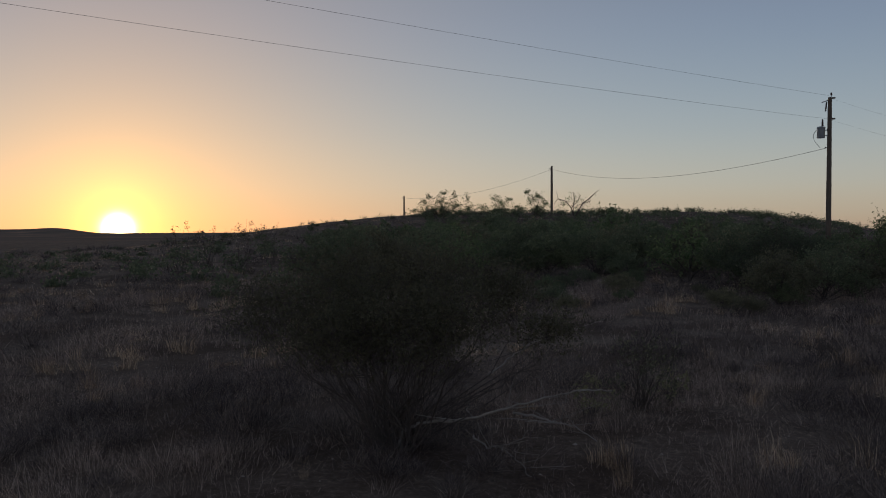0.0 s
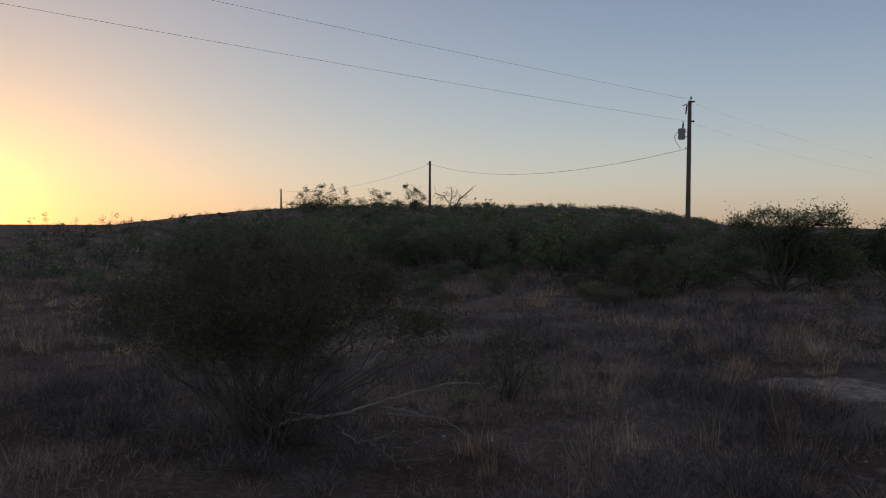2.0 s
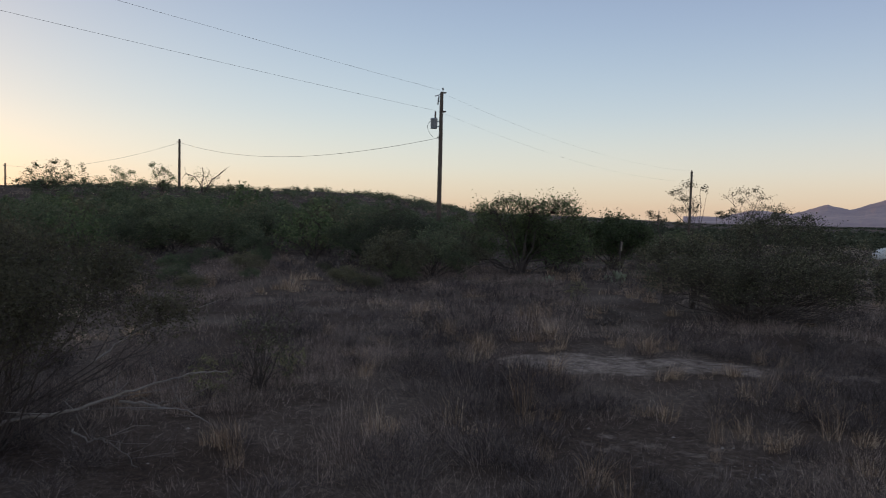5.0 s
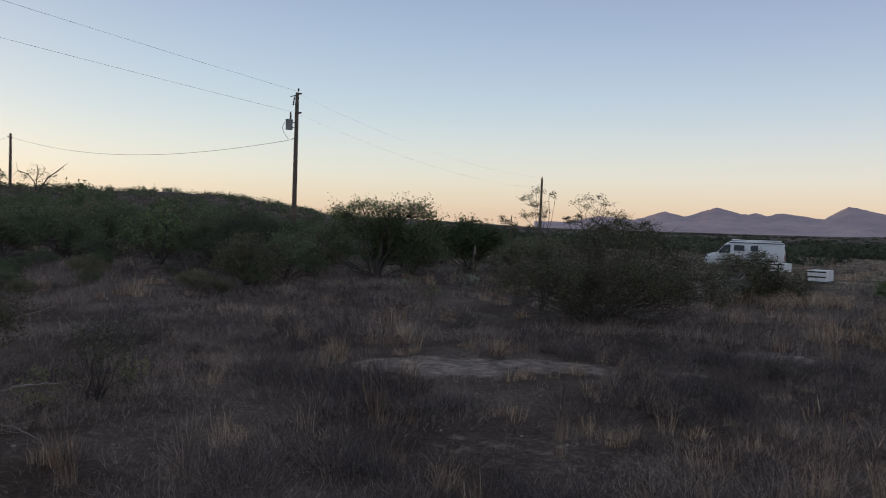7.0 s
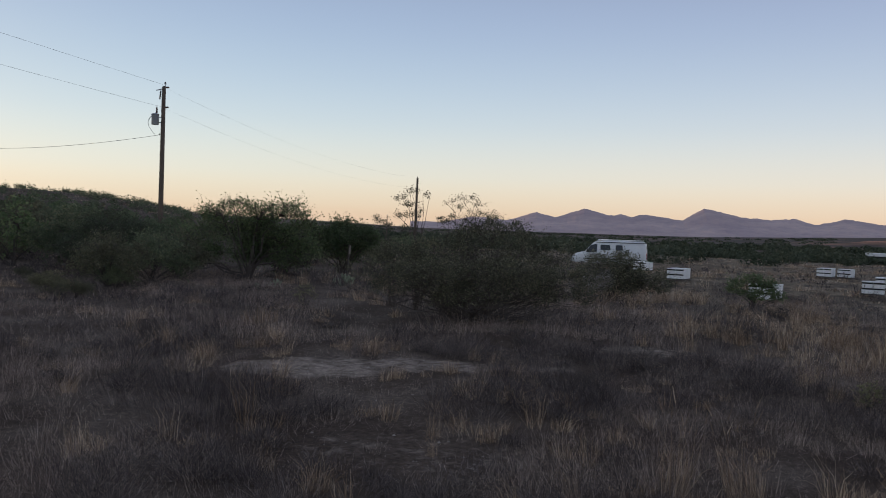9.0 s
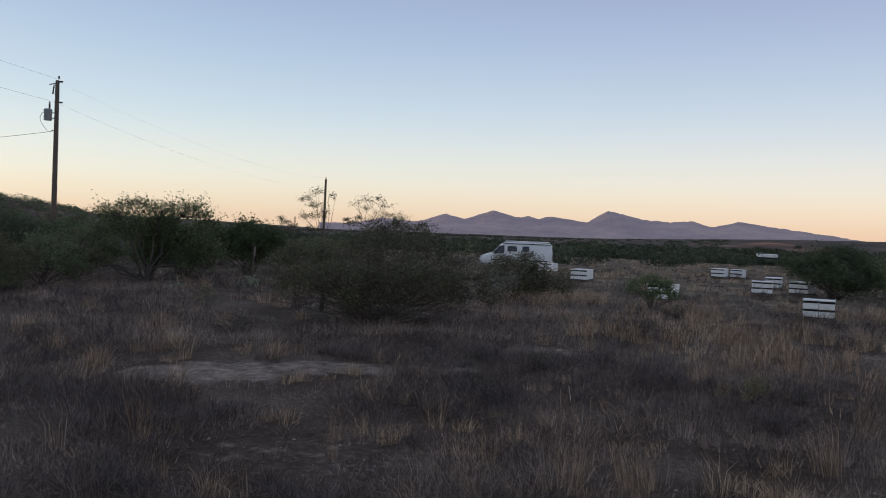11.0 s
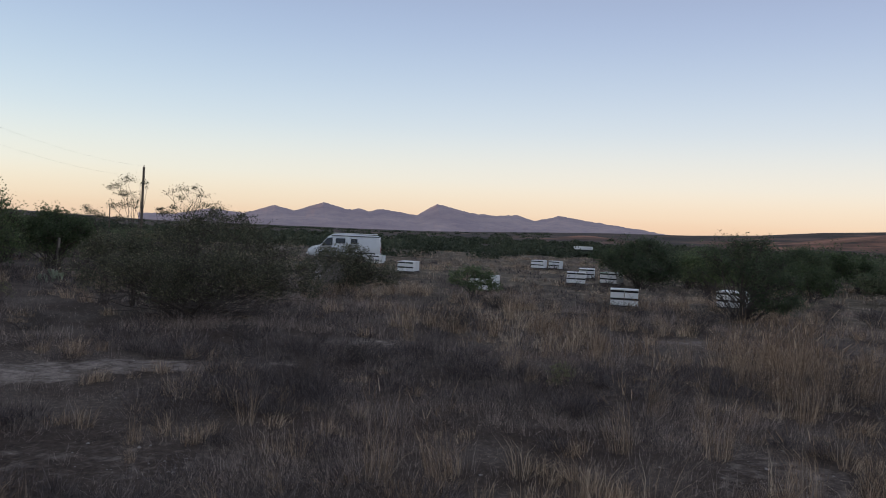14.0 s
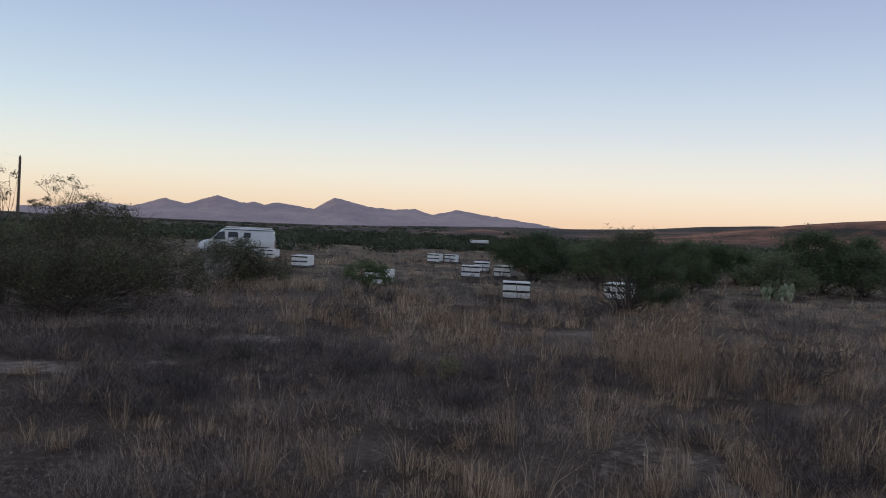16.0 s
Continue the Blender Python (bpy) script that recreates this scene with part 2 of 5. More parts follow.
SOFT_GREEN = leafy("soft_mesquite_leaf", [(0.0, (0.1, 0.132, 0.076)), (0.6, (0.155, 0.19, 0.11)), (1.0, (0.23, 0.26, 0.155))], 0.5, 2.0, (0.58, 0.64, 0.64), True)
FAR_GREEN = leafy("far_thicket_leaf", [(0.0, (0.07, 0.085, 0.054)), (0.6, (0.105, 0.122, 0.078)), (1.0, (0.16, 0.17, 0.11))], 0.4, 0.02, (0.6, 0.64, 0.66))
SCRUB_GREEN = leafy("hillside_scrub_leaf", [(0.0, (0.14, 0.168, 0.1)), (0.6, (0.2, 0.228, 0.138)), (1.0, (0.29, 0.305, 0.19))], 0.5, 1.2, (0.62, 0.66, 0.66), True)
SCRUB_OLIVE = leafy("olive_scrub_leaf", [(0.0, (0.155, 0.155, 0.098)), (0.6, (0.21, 0.205, 0.13)), (1.0, (0.3, 0.285, 0.19))], 0.45, 1.2, (0.62, 0.62, 0.62), True)
WEED = leafy("weed_leaf", [(0.0, (0.16, 0.16, 0.09)), (1.0, (0.38, 0.36, 0.2))], 0.3, 2.0, (0.8, 0.8, 0.8))


# ---- mesh helpers ----
def mesh_from(name, verts, faces, material, smooth=False):
    """A mesh of arrays: verts (n, 3); faces a list of (m, k) index arrays."""
    me = bpy.data.meshes.new(name)
    verts = np.asarray(verts, np.float32)
    faces = [np.asarray(f, np.int32) for f in faces if len(f)]
    me.vertices.add(len(verts))
    me.vertices.foreach_set("co", verts.ravel())
    loops = np.concatenate([f.ravel() for f in faces])
    sizes = np.concatenate([np.full(len(f), f.shape[1], np.int32) for f in faces])
    me.loops.add(len(loops))
    me.loops.foreach_set("vertex_index", loops)
    me.polygons.add(len(sizes))
    me.polygons.foreach_set("loop_start", np.concatenate([[0], np.cumsum(sizes)[:-1]]).astype(np.int32))
    me.polygons.foreach_set("use_smooth", np.full(len(sizes), smooth))
    me.update(calc_edges=True)
    me.validate()
    me.materials.append(material)
    return me


def arrays_part(name, verts, faces, material, parent=None, label="", smooth=False):
    ob = new(name, mesh_from(name, verts, faces, material, smooth))
    ob.parent = parent
    return tagged(ob, label)


def part(name, bm, material, parent=None, label="", smooth=False):
    """Links a bmesh as one mesh object under a thing or a part."""
    me = bpy.data.meshes.new(name)
    bmesh.ops.recalc_face_normals(bm, faces=bm.faces)
    for f in bm.faces:
        f.smooth = smooth
    bm.to_mesh(me)
    bm.free()
    me.materials.append(material)
    ob = new(name, me)
    ob.parent = parent
    return tagged(ob, label)


def thing(name, m, label, category, group="", kind=""):
    ob = new(name)
    ob.matrix_world = m
    return tagged(ob, label, category, group, kind)


def box(sx, sy, sz, at=(0, 0, 0), bevel=0.0, turn=None):
    bm = bmesh.new()
    bmesh.ops.create_cube(bm, size=1)
    bmesh.ops.scale(bm, vec=(sx, sy, sz), verts=bm.verts)
    if bevel:
        bmesh.ops.bevel(bm, geom=bm.edges[:], offset=bevel, segments=2, affect="EDGES", profile=0.6)
    if turn:
        bmesh.ops.transform(bm, matrix=turn, verts=bm.verts)
    bmesh.ops.translate(bm, vec=at, verts=bm.verts)
    return bm


def lathe(profile, sides=16, m=None):
    """A turned solid from (radius, height) pairs."""
    bm = bmesh.new()
    rings = []
    for r, z in profile:
        rings.append([bm.verts.new((r * math.cos(2 * math.pi * k / sides), r * math.sin(2 * math.pi * k / sides), z)) for k in range(sides)])
    for a, b in zip(rings, rings[1:]):
        for k in range(sides):
            bm.faces.new((a[k], a[(k + 1) % sides], b[(k + 1) % sides], b[k]))
    bm.faces.new(rings[0][::-1])
    bm.faces.new(rings[-1])
    if m:
        bmesh.ops.transform(bm, matrix=m, verts=bm.verts)
    return bm


def tubes(p0, p1, r0, r1, sides=3):
    """Tapered prisms from p0 to p1, all at once."""
    p0, p1 = np.asarray(p0, float), np.asarray(p1, float)
    r0, r1 = np.asarray(r0, float), np.asarray(r1, float)
    d = p1 - p0
    d /= np.linalg.norm(d, axis=1, keepdims=True) + 1e-9
    ref = np.where(np.abs(d[:, 2:3]) > 0.9, [[1.0, 0, 0]], [[0, 0, 1.0]])
    u = np.cross(d, ref)
    u /= np.linalg.norm(u, axis=1, keepdims=True) + 1e-9
    v = np.cross(d, u)
    a = 2 * np.pi * np.arange(sides) / sides
    ring = np.cos(a)[None, :, None] * u[:, None] + np.sin(a)[None, :, None] * v[:, None]
    verts = np.concatenate([p0[:, None] + ring * r0[:, None, None], p1[:, None] + ring * r1[:, None, None]], 1)
    base = 2 * sides * np.arange(len(p0))[:, None]
    faces = [np.stack([base[:, 0] + k, base[:, 0] + (k + 1) % sides, base[:, 0] + sides + (k + 1) % sides, base[:, 0] + sides + k], 1) for k in range(sides)]
    return verts.reshape(-1, 3), np.concatenate(faces)


def leaf_quads(rng, centres, length, width, up=0.3):
    """A small pointed leaf at every centre, turned at random."""
    n = len(centres)
    a = rng.normal(size=(n, 3))
    a[:, 2] += up
    a /= np.linalg.norm(a, axis=1, keepdims=True)
    b = np.cross(a, rng.normal(size=(n, 3)))
    b /= np.linalg.norm(b, axis=1, keepdims=True) + 1e-9
    s = (0.6 + 0.8 * rng.random((n, 1)))
    a, b = a * length * s / 2, b * width * s / 2
    verts = np.stack([centres - a, centres + b, centres + a, centres - b], 1).reshape(-1, 3)
    return verts, np.arange(4 * n).reshape(n, 4)


# ---- the lie of the land ----
def bell(x, c, s):
    return np.exp(-((x - c) / s) ** 2)


def step(v, a, b):
    t = np.clip((v - a) / (b - a), 0, 1)
    return t * t * (3 - 2 * t)


def land(x, y):
    """Height of the ground, in metres."""
    x, y = np.asarray(x, float), np.asarray(y, float)
    r = np.hypot(x, y)
    az = np.degrees(np.arctan2(x, y))
    s = np.maximum(0.98 * x + 0.2 * y - 12, 0)
    z = -0.9 * (1 - np.exp(-s / 45)) - 1.4 * step(r, 65, 160) * step(az, 26, 40)
    z = z - 0.6 * bell(x, 54, 13) * bell(y, 37, 12)                      # the dip where the van is parked
    dy = np.where(y < 92, (y - 92) / 35, (y - 92) / 130)
    z = z + (4.3 + 0.18 * np.sin(x * 0.21 + 0.6) - 0.35 * bell(x, 3, 7) + 0.32 * bell(x, 27, 9)) * np.exp(-(np.abs(x - 14) / 36.5) ** 3.5) * np.exp(-dy * dy)
    z = z + 0.05 * np.sin(0.9 * x + 0.4 * y) * np.sin(0.7 * y - 0.5 * x + 1) * step(r, 4, 12) * (1 - step(r, 60, 120))
    far = step(r, 200, 1500)
    z = z + 3.4 * far * step(az, 60, 77) - 0.0068 * np.maximum(r - 200, 0) * step(az, 30, 45) * (1 - step(az, 58, 77))
    z = z + 0.9 * far * np.sin(x * 0.011 + 2.1 * np.sin(y * 0.006)) * np.sin(y * 0.013 + x * 0.004)
    # to the east a dark ridge, and low red hills in front of it that rise southwards
    back = np.interp(az, [74, 76.2, 80.1, 83.8, 85.7, 87.5, 91, 95, 104, 112], [0.0, 1.6, 3.5, 6.0, 8.8, 11.4, 14.2, 15.4, 16, 0])
    front = np.interp(az, [80, 82, 83.9, 86.7, 88.4, 91, 92.7, 95.9, 98.1, 106, 116], [0, 0.3, 1.0, 3.8, 6.2, 8.7, 11.4, 14.4, 15.8, 17, 0])
    gully = 1 + 0.1 * np.sin(x * 0.06 + 2 * np.sin(y * 0.035)) + 0.06 * np.sin(y * 0.13 + x * 0.05)
    z = z + back * np.where(r < 850, bell(r, 850, 190), bell(r, 850, 400)) + front * np.where(r < 500, bell(r, 500, 95) * (1 + (gully - 1) * step(500 - r, 10, 60)), bell(r, 500, 110))
    z = z + 2.4 * bell(x, 400, 38) * bell(y, 126, 15) + 1.5 * bell(x, 330, 35) * bell(y, 85, 12)
    # a low rise under the setting sun
    z = z + 6.2 * bell(r, 1500, 260) * step(-az, 22.3, 25) + 2.0 * bell(r, 1500, 200) * bell(az, -25.4, 1.0)
    z = z + 1.7 * bell(r, 1500, 260) * step(-az, 10, 20)
    return z


def land_z(x, y):
    return float(land(x, y))


def polar(az, d):
    return d * math.sin(radians(az)), d * math.cos(radians(az))


BARE = [(6.65, 8.85, 1.15, 0.7, -38, 0.72), (7.75, 8.3, 1.5, 0.55, -38, 0.68), (8.9, 7.4, 1.0, 0.35, -32, 0.5), (5.2, 4.75, 0.7, 0.4, -40, 0.3), (7.7, 0.0, 0.9, 0.28, 20, 0.5), (15.7, -2.0, 1.5, 0.4, -80, 0.4), (18.0, -0.7, 1.4, 0.5, -70, 0.35), (9.2, 5.2, 0.9, 0.3, -45, 0.3), (12.2, 7.1, 1.0, 0.6, -30, 0.5), (7.9, 0.6, 0.8, 0.4, 10, 0.35), (17.0, 3.0, 1.6, 0.5, -60, 0.5), (4.9, 5.4, 0.8, 0.5, -30, 0.3)]


def bareness(x, y, tone=False):
    """1 on the bare patches of sandy soil, 0 elsewhere."""
    b = np.zeros_like(x)
    for cx, cy, a, c, turn, pale in BARE:
        t = radians(turn)
        u, v = (x - cx) * math.cos(t) + (y - cy) * math.sin(t), -(x - cx) * math.sin(t) + (y - cy) * math.cos(t)
        e = (u / a) ** 2 + (v / c) ** 2 + 0.3 * np.sin(3 * x + 2 * y) + 0.22 * np.sin(7.3 * x - 4.1 * y + 1) + 0.15 * np.sin(11 * y + 3 * x)
        b = np.maximum(b, (1 - step(e, 0.55, 1.45)) * (pale if tone else 1))
    return b


def build_ground():
    azs = np.concatenate([np.arange(-40, 108, 0.4), np.arange(108, 320, 4.0)])
    rings = np.concatenate([[0.6], np.geomspace(1.5, 4, 12), np.geomspace(4.15, 36, 110), np.geomspace(37.5, 120, 34), np.geomspace(126, 4600, 70)])
    A, R = np.meshgrid(np.radians(azs), rings)
    X, Y = R * np.sin(A), R * np.cos(A)
    verts = np.stack([X, Y, land(X, Y)], -1).reshape(-1, 3)
    n, m = len(azs), len(rings)
    i, j = np.meshgrid(np.arange(m - 1), np.arange(n), indexing="ij")
    k = (j + 1) % n
    quads = np.stack([i * n + j, (i + 1) * n + j, (i + 1) * n + k, i * n + k], -1).reshape(-1, 4)
    centre = len(verts)
    verts = np.concatenate([verts, [[0, 0, land_z(0, 0)]]])
    jj = np.arange(n)
    fan = np.stack([np.full(n, centre), jj, (jj + 1) % n], 1)
    ob = arrays_part("ground", verts, [quads[:, ::-1], fan[:, ::-1]], SOIL, smooth=True)
    sand = ob.data.attributes.new("sand", "FLOAT", "POINT")
    sand.data.foreach_set("value", bareness(verts[:, 0], verts[:, 1], True).astype(np.float32))
    x, y = verts[:, 0], verts[:, 1]
    r, az = np.hypot(x, y), np.degrees(np.arctan2(x, y))
    red = step(az, 79, 84) * step(r, 260, 420) * (1 - 0.9 * step(r, 560, 640)) + bell(x, 400, 35) * bell(y, 126, 14) + 0.6 * bell(x, 330, 30) * bell(y, 85, 10)
    mat = step(r, 19, 30) * (1 - step(r, 95, 150)) * step(az, 36, 50)
    for name, values in (("red", red), ("mat", mat)):
        ob.data.attributes.new(name, "FLOAT", "POINT").data.foreach_set("value", np.clip(values, 0, 1).astype(np.float32))
    tagged(ob, "dry sandy desert ground rising to a low hill", "ground", kind="structure")


build_ground()


def build_mountains():
    """A hazy range on the skyline: peaks by bearing, with gullies down their flanks."""
    peaks = [(50.8, 0.93, 0.30, 0.26), (54.1, 1.28, 0.34, 0.24), (55.9, 0.9, 0.3, 0.2), (56.6, 0.98, 0.2, 0.3), (58.0, 0.99, 0.3, 0.12), (67.6, 0.98, 0.1, 0.3),
             (62.0, 1.5, 0.6, 0.21), (65.3, 0.92, 0.1, 0.1), (70.6, 1.0, 0.22, 0.13), (73.4, 0.68, 0.05, 0.26), (46.5, 0.5, 0.2, 0.1)]
    azs = np.arange(42, 79, 0.07)
    rows = 26
    crest = np.max([e - np.where(azs < c, (c - azs) * a, (azs - c) * b) for c, e, a, b in peaks], axis=0)
    crest = np.maximum(crest, 0.02) + np.array([0.05 * noise.fractal(Vector((a * 1.9, 0.5, 1.5)), 0.75, 2.0, 5) for a in azs])
    w = np.exp(-np.linspace(-2.2, 2.2, 63) ** 2)
    broad = np.convolve(np.pad(crest, 31, mode="edge"), w / w.sum(), "valid")
    verts = []
    for k in range(rows + 6):
        u = k / (rows - 1)
        d = 2650 + 650 * min(u, 1) + 60 * max(0, k - rows + 1)
        for a, e, eb in zip(azs, crest, broad):
            x, y = polar(a, d)
            ridge = noise.noise(Vector((a * 1.1, u * 1.2, 3.3))) * 2
            fine = noise.fractal(Vector((a * 3.0, u * 5, 7.7)), 0.8, 2.1, 5)
            top = 2 + 3300 * math.tan(radians(eb + (e - eb) * min(u, 1) ** 4))
            if u <= 1:
                z = top * (u ** 1.25) * (0.72 + 0.28 * u + 0.09 * ridge * (1 - u)) + fine * 3.0 * (0.25 + u * (1 - u) * 3) - 26 * (1 - u) ** 1.5
            else:
                z = top * (1 - 0.25 * (k - rows + 1))
            verts.append((x, y, z))
    n = len(azs)
    i, j = np.meshgrid(np.arange(rows + 5), np.arange(n - 1), indexing="ij")
    quads = np.stack([i * n + j, i * n + j + 1, (i + 1) * n + j + 1, (i + 1) * n + j], -1).reshape(-1, 4)
    # the rock colour carries the haze of the far air
    ob = arrays_part("mountain_range", verts, [quads], HAZED_ROCK, smooth=True)
    tagged(ob, "jagged mountain range on the far horizon, mauve haze in its colour", "mountains", kind="structure")


build_mountains()


# ---- plants ----
def bezier(a, b, c, n):
    t = np.linspace(0, 1, n)[:, None]
    return (1 - t) ** 2 * a + 2 * t * (1 - t) * b + t * t * c


class Wood:
    """Collects tapering lines, to be skinned all at once."""

    def __init__(self):
        self.p0, self.p1, self.r0, self.r1 = [], [], [], []

    def line(self, pts, ra, rb):
        r = np.linspace(ra, rb, len(pts))
        self.p0.append(pts[:-1]), self.p1.append(pts[1:]), self.r0.append(r[:-1]), self.r1.append(r[1:])

    def lines(self, a, b, ra, rb):
        n = len(a)
        self.p0.append(a), self.p1.append(b), self.r0.append(np.full(n, ra)), self.r1.append(np.full(n, rb))

    def skin(self, sides=3):
        return tubes(*(np.concatenate(v) for v in (self.p0, self.p1, self.r0, self.r1)), sides)


def crown_arrays(seed, lobes, tips, leaves, leaf, r_base, stems=3, foot=0.12, shell=0.55, gaps=0.35, puff=0.09, twigs=True, bend=0.5, stray=0.04, up=0.2, fork=None, crook=0.03, ragged=0.16):
    """Wood and leaf places of a plant whose crown is a heap of lobes (x, y, z, half width, half height):
    stems rise from the foot into every lobe, fork inside it and end in leafy sprays near its skin."""
    rng = np.random.RandomState(seed)
    wood, L = Wood(), []
    lobes = np.array(lobes, float)
    share = lobes[:, 3] * (lobes[:, 3] + lobes[:, 4])
    share = share / share.sum()
    for (cx, cy, cz, rx, rz), part_of in zip(lobes, share):
        c, size = np.array([cx, cy, cz]), np.array([rx, rx, rz])
        nodes = []
        for _ in range(stems):
            th, q = rng.random() * 6.283, foot * math.sqrt(rng.random())
            base = np.array([q * math.cos(th), q * math.sin(th), 0.0])
            end = c + rng.normal(size=3) * size * [0.35, 0.35, 0.25] - [0, 0, 0.25 * rz]
            end[2] = max(end[2], 0.1)
            ctrl = base + (end - base) * [bend * 0.7, bend * 0.7, 0.6] + rng.normal(size=3) * 0.08 * np.linalg.norm(end)
            if fork is not None:
                ctrl = np.array(fork) + rng.normal(size=3) * 0.05
            pts = bezier(base, ctrl, end, 6)
            pts[1:-1] += rng.normal(size=(4, 3)) * crook * np.linalg.norm(end)
            wood.line(pts, r_base * (0.6 + 0.4 * rng.random()), r_base * 0.3)
            nodes += [pts[4], pts[5], (pts[4] + pts[5]) / 2]
        nodes = np.array(nodes)
        n = max(6, int(tips * part_of))
        forks = max(3, n // 7)
        u = rng.normal(size=(forks, 3))
        u /= np.linalg.norm(u, axis=1, keepdims=True)
        mid = c + u * size * (0.35 + 0.3 * rng.random((forks, 1)))
        mid[:, 2] = np.maximum(mid[:, 2], 0.06)
        k = np.argmin(np.linalg.norm(mid[:, None] - nodes[None], axis=2), axis=1)
        half = (nodes[k] + mid) / 2 + rng.normal(size=(forks, 3)) * 0.1 * rx
        wood.lines(nodes[k], half, r_base * 0.3, r_base * 0.22)
        wood.lines(half, mid, r_base * 0.22, r_base * 0.14)
        u = rng.normal(size=(n, 3)) + [0, 0, up]
        u /= np.linalg.norm(u, axis=1, keepdims=True)
        reach = shell + (1 - shell) * rng.random(n) ** 0.8
        reach *= np.exp(ragged * rng.normal(size=n))
        reach *= 0.92 + 0.2 * np.sin(5 * u[:, 0] + 7 * cx + seed) * np.sin(6 * u[:, 1] + 4 * u[:, 2] + seed)
        reach = np.where(rng.random(n) < stray, reach * (1.2 + 0.4 * rng.random(n)), reach)
        end = c + u * size * np.minimum(reach, 1.5)[:, None]
        # gaps between the sprays
        hollow = np.sin(end[:, 0] * 5.1 / rx + seed) + np.sin(end[:, 1] * 4.7 / rx + 2 * seed) + np.sin(end[:, 2] * 4.3 / rz + 3 * seed)
        keep = (end[:, 2] > 0.05) & (rng.random(n) > gaps * (hollow < 0))
        end = end[keep]
        if not len(end):
            continue
        k = np.argmin(np.linalg.norm(end[:, None] - mid[None], axis=2), axis=1)
        start = mid[k]
        if twigs:
            wood.lines(start, end, r_base * 0.13, r_base * 0.05)
        if leaves:
            m = len(end)
            t = 0.35 + 0.7 * rng.random((m, leaves, 1)) ** 0.7
            cloud = start[:, None] + (end - start)[:, None] * t + rng.normal(size=(m, leaves, 3)) * puff * rx * [1, 1, 0.7]
            L.append(cloud.reshape(-1, 3))
    L = np.concatenate(L) if L else np.zeros((0, 3))
    return rng, wood.skin(), L[L[:, 2] > 0.03]


def heap(seed, height, radius, n=6, low=0.3):
    """Lobes for a rounded bush."""
    rng = np.random.RandomState(seed)
    out = [(0, 0, height * 0.66, radius * 0.5, height * 0.32)]
    for k in range(n):
        th = 6.283 * (k + 0.7 * rng.random()) / n
        q = radius * (0.45 + 0.22 * rng.random())
        rz = height * (0.2 + 0.12 * rng.random())
        z = height * (low + 0.33 * rng.random())
        out.append((q * math.cos(th), q * math.sin(th), z, radius * (0.3 + 0.16 * rng.random()), rz))
    return out


def leafy_plant(name, label, category, at, group="", seed=1, lobes=None, height=2.0, radius=1.6, tips=300, leaves=9, leaf=0.05, r_base=0.03, material=None, wood_name="branchwork",
                leaf_name="foliage", wood_material=None, slim=0.5, turn=None, **shape):
    """A bush or tree: an empty at its foot, with its wood and its leaves. Its local x runs across the line from the clearing."""
    x, y = at
    if turn is None:
        turn = -math.degrees(math.atan2(x, y))
    ob = thing(name, pose(x, y, land_z(x, y) - 0.03, 0, 0, turn), label, category, group)
    rng, wood, L = crown_arrays(seed, lobes or heap(seed, height, radius), tips, leaves, leaf, r_base, **shape)
    arrays_part(wood_name, wood[0], [wood[1]], wood_material or BARK, ob)
    if len(L):
        v, f = leaf_quads(rng, L, leaf * 1.6, leaf * slim * 1.3)
        arrays_part(leaf_name, v, [f], material or CREOSOTE, ob)
    return ob


TREE = dict(wood_name="trunk", leaf_name="crown")


def bare_shrub(name, label, category, at, group="", seed=1, height=0.5, radius=0.6, tips=600, r_base=0.012, wood_material=None, **shape):
    """A leafless tangle of twigs, round or fanned."""
    return leafy_plant(name, label, category, at, group, seed, None, height, radius, tips, 0, 0.02, r_base, None, wood_material=wood_material, shell=0.3, gaps=0.1, stems=7, **shape)


def put_copy(ob, x, y, turn, size, tall=1.0):
    return copy_thing(ob, Matrix.Translation((x, y, land_z(x, y) - 0.03)) @ pose(0, 0, 0, 0, 0, turn) @ Matrix.Diagonal((size, size, size * tall, 1)))


# the wide creosote bush that stands between the track and the van
leafy_plant("creosote_bush", "wide dark olive creosote bush with grey stems", "bush", (12.5, 11.6), seed=4, tips=5600, leaves=17, leaf=0.025, r_base=0.015, stems=5, foot=0.4,
            shell=0.4, gaps=0.75, puff=0.12, up=0.3, stray=0.012, ragged=0.12, lobes=[
                (-2.0, 0, 1.05, 0.5, 0.42), (-1.6, 0, 1.36, 0.6, 0.42), (-0.85, 0.1, 1.52, 0.7, 0.42), (-0.1, 0, 1.72, 0.6, 0.42), (0.3, 0, 1.9, 0.5, 0.4), (0.8, 0.1, 1.84, 0.5, 0.42), (1.2, 0.1, 1.62, 0.55, 0.42),
                (1.75, 0, 1.42, 0.45, 0.42), (1.9, 0, 0.9, 0.5, 0.45), (2.25, 0.1, 1.05, 0.4, 0.35), (2.35, 0, 0.6, 0.4, 0.3), (0.4, -0.8, 1.1, 0.9, 0.55), (-0.9, -0.8, 1.05, 0.9, 0.5), (1.2, -0.6, 0.9, 0.7, 0.5), (0.1, 0.9, 1.4, 1.1, 0.55),
                (-1.4, 0.8, 1.1, 0.8, 0.5), (1.4, 0.8, 1.1, 0.8, 0.5), (-0.2, -0.6, 0.6, 1.0, 0.34), (1.3, 0, 0.6, 0.7, 0.34), (-1.6, -0.2, 0.75, 0.7, 0.32), (0.5, 0.4, 0.9, 1.2, 0.6),
                (-0.7, 0.3, 0.9, 1.2, 0.5)])
bare_shrub("dead_branches", "bare dark lower branches under the creosote bush", "bush", (12.35, 11.2), seed=14, height=0.95, radius=2.1, tips=900, r_base=0.018, foot=0.5)
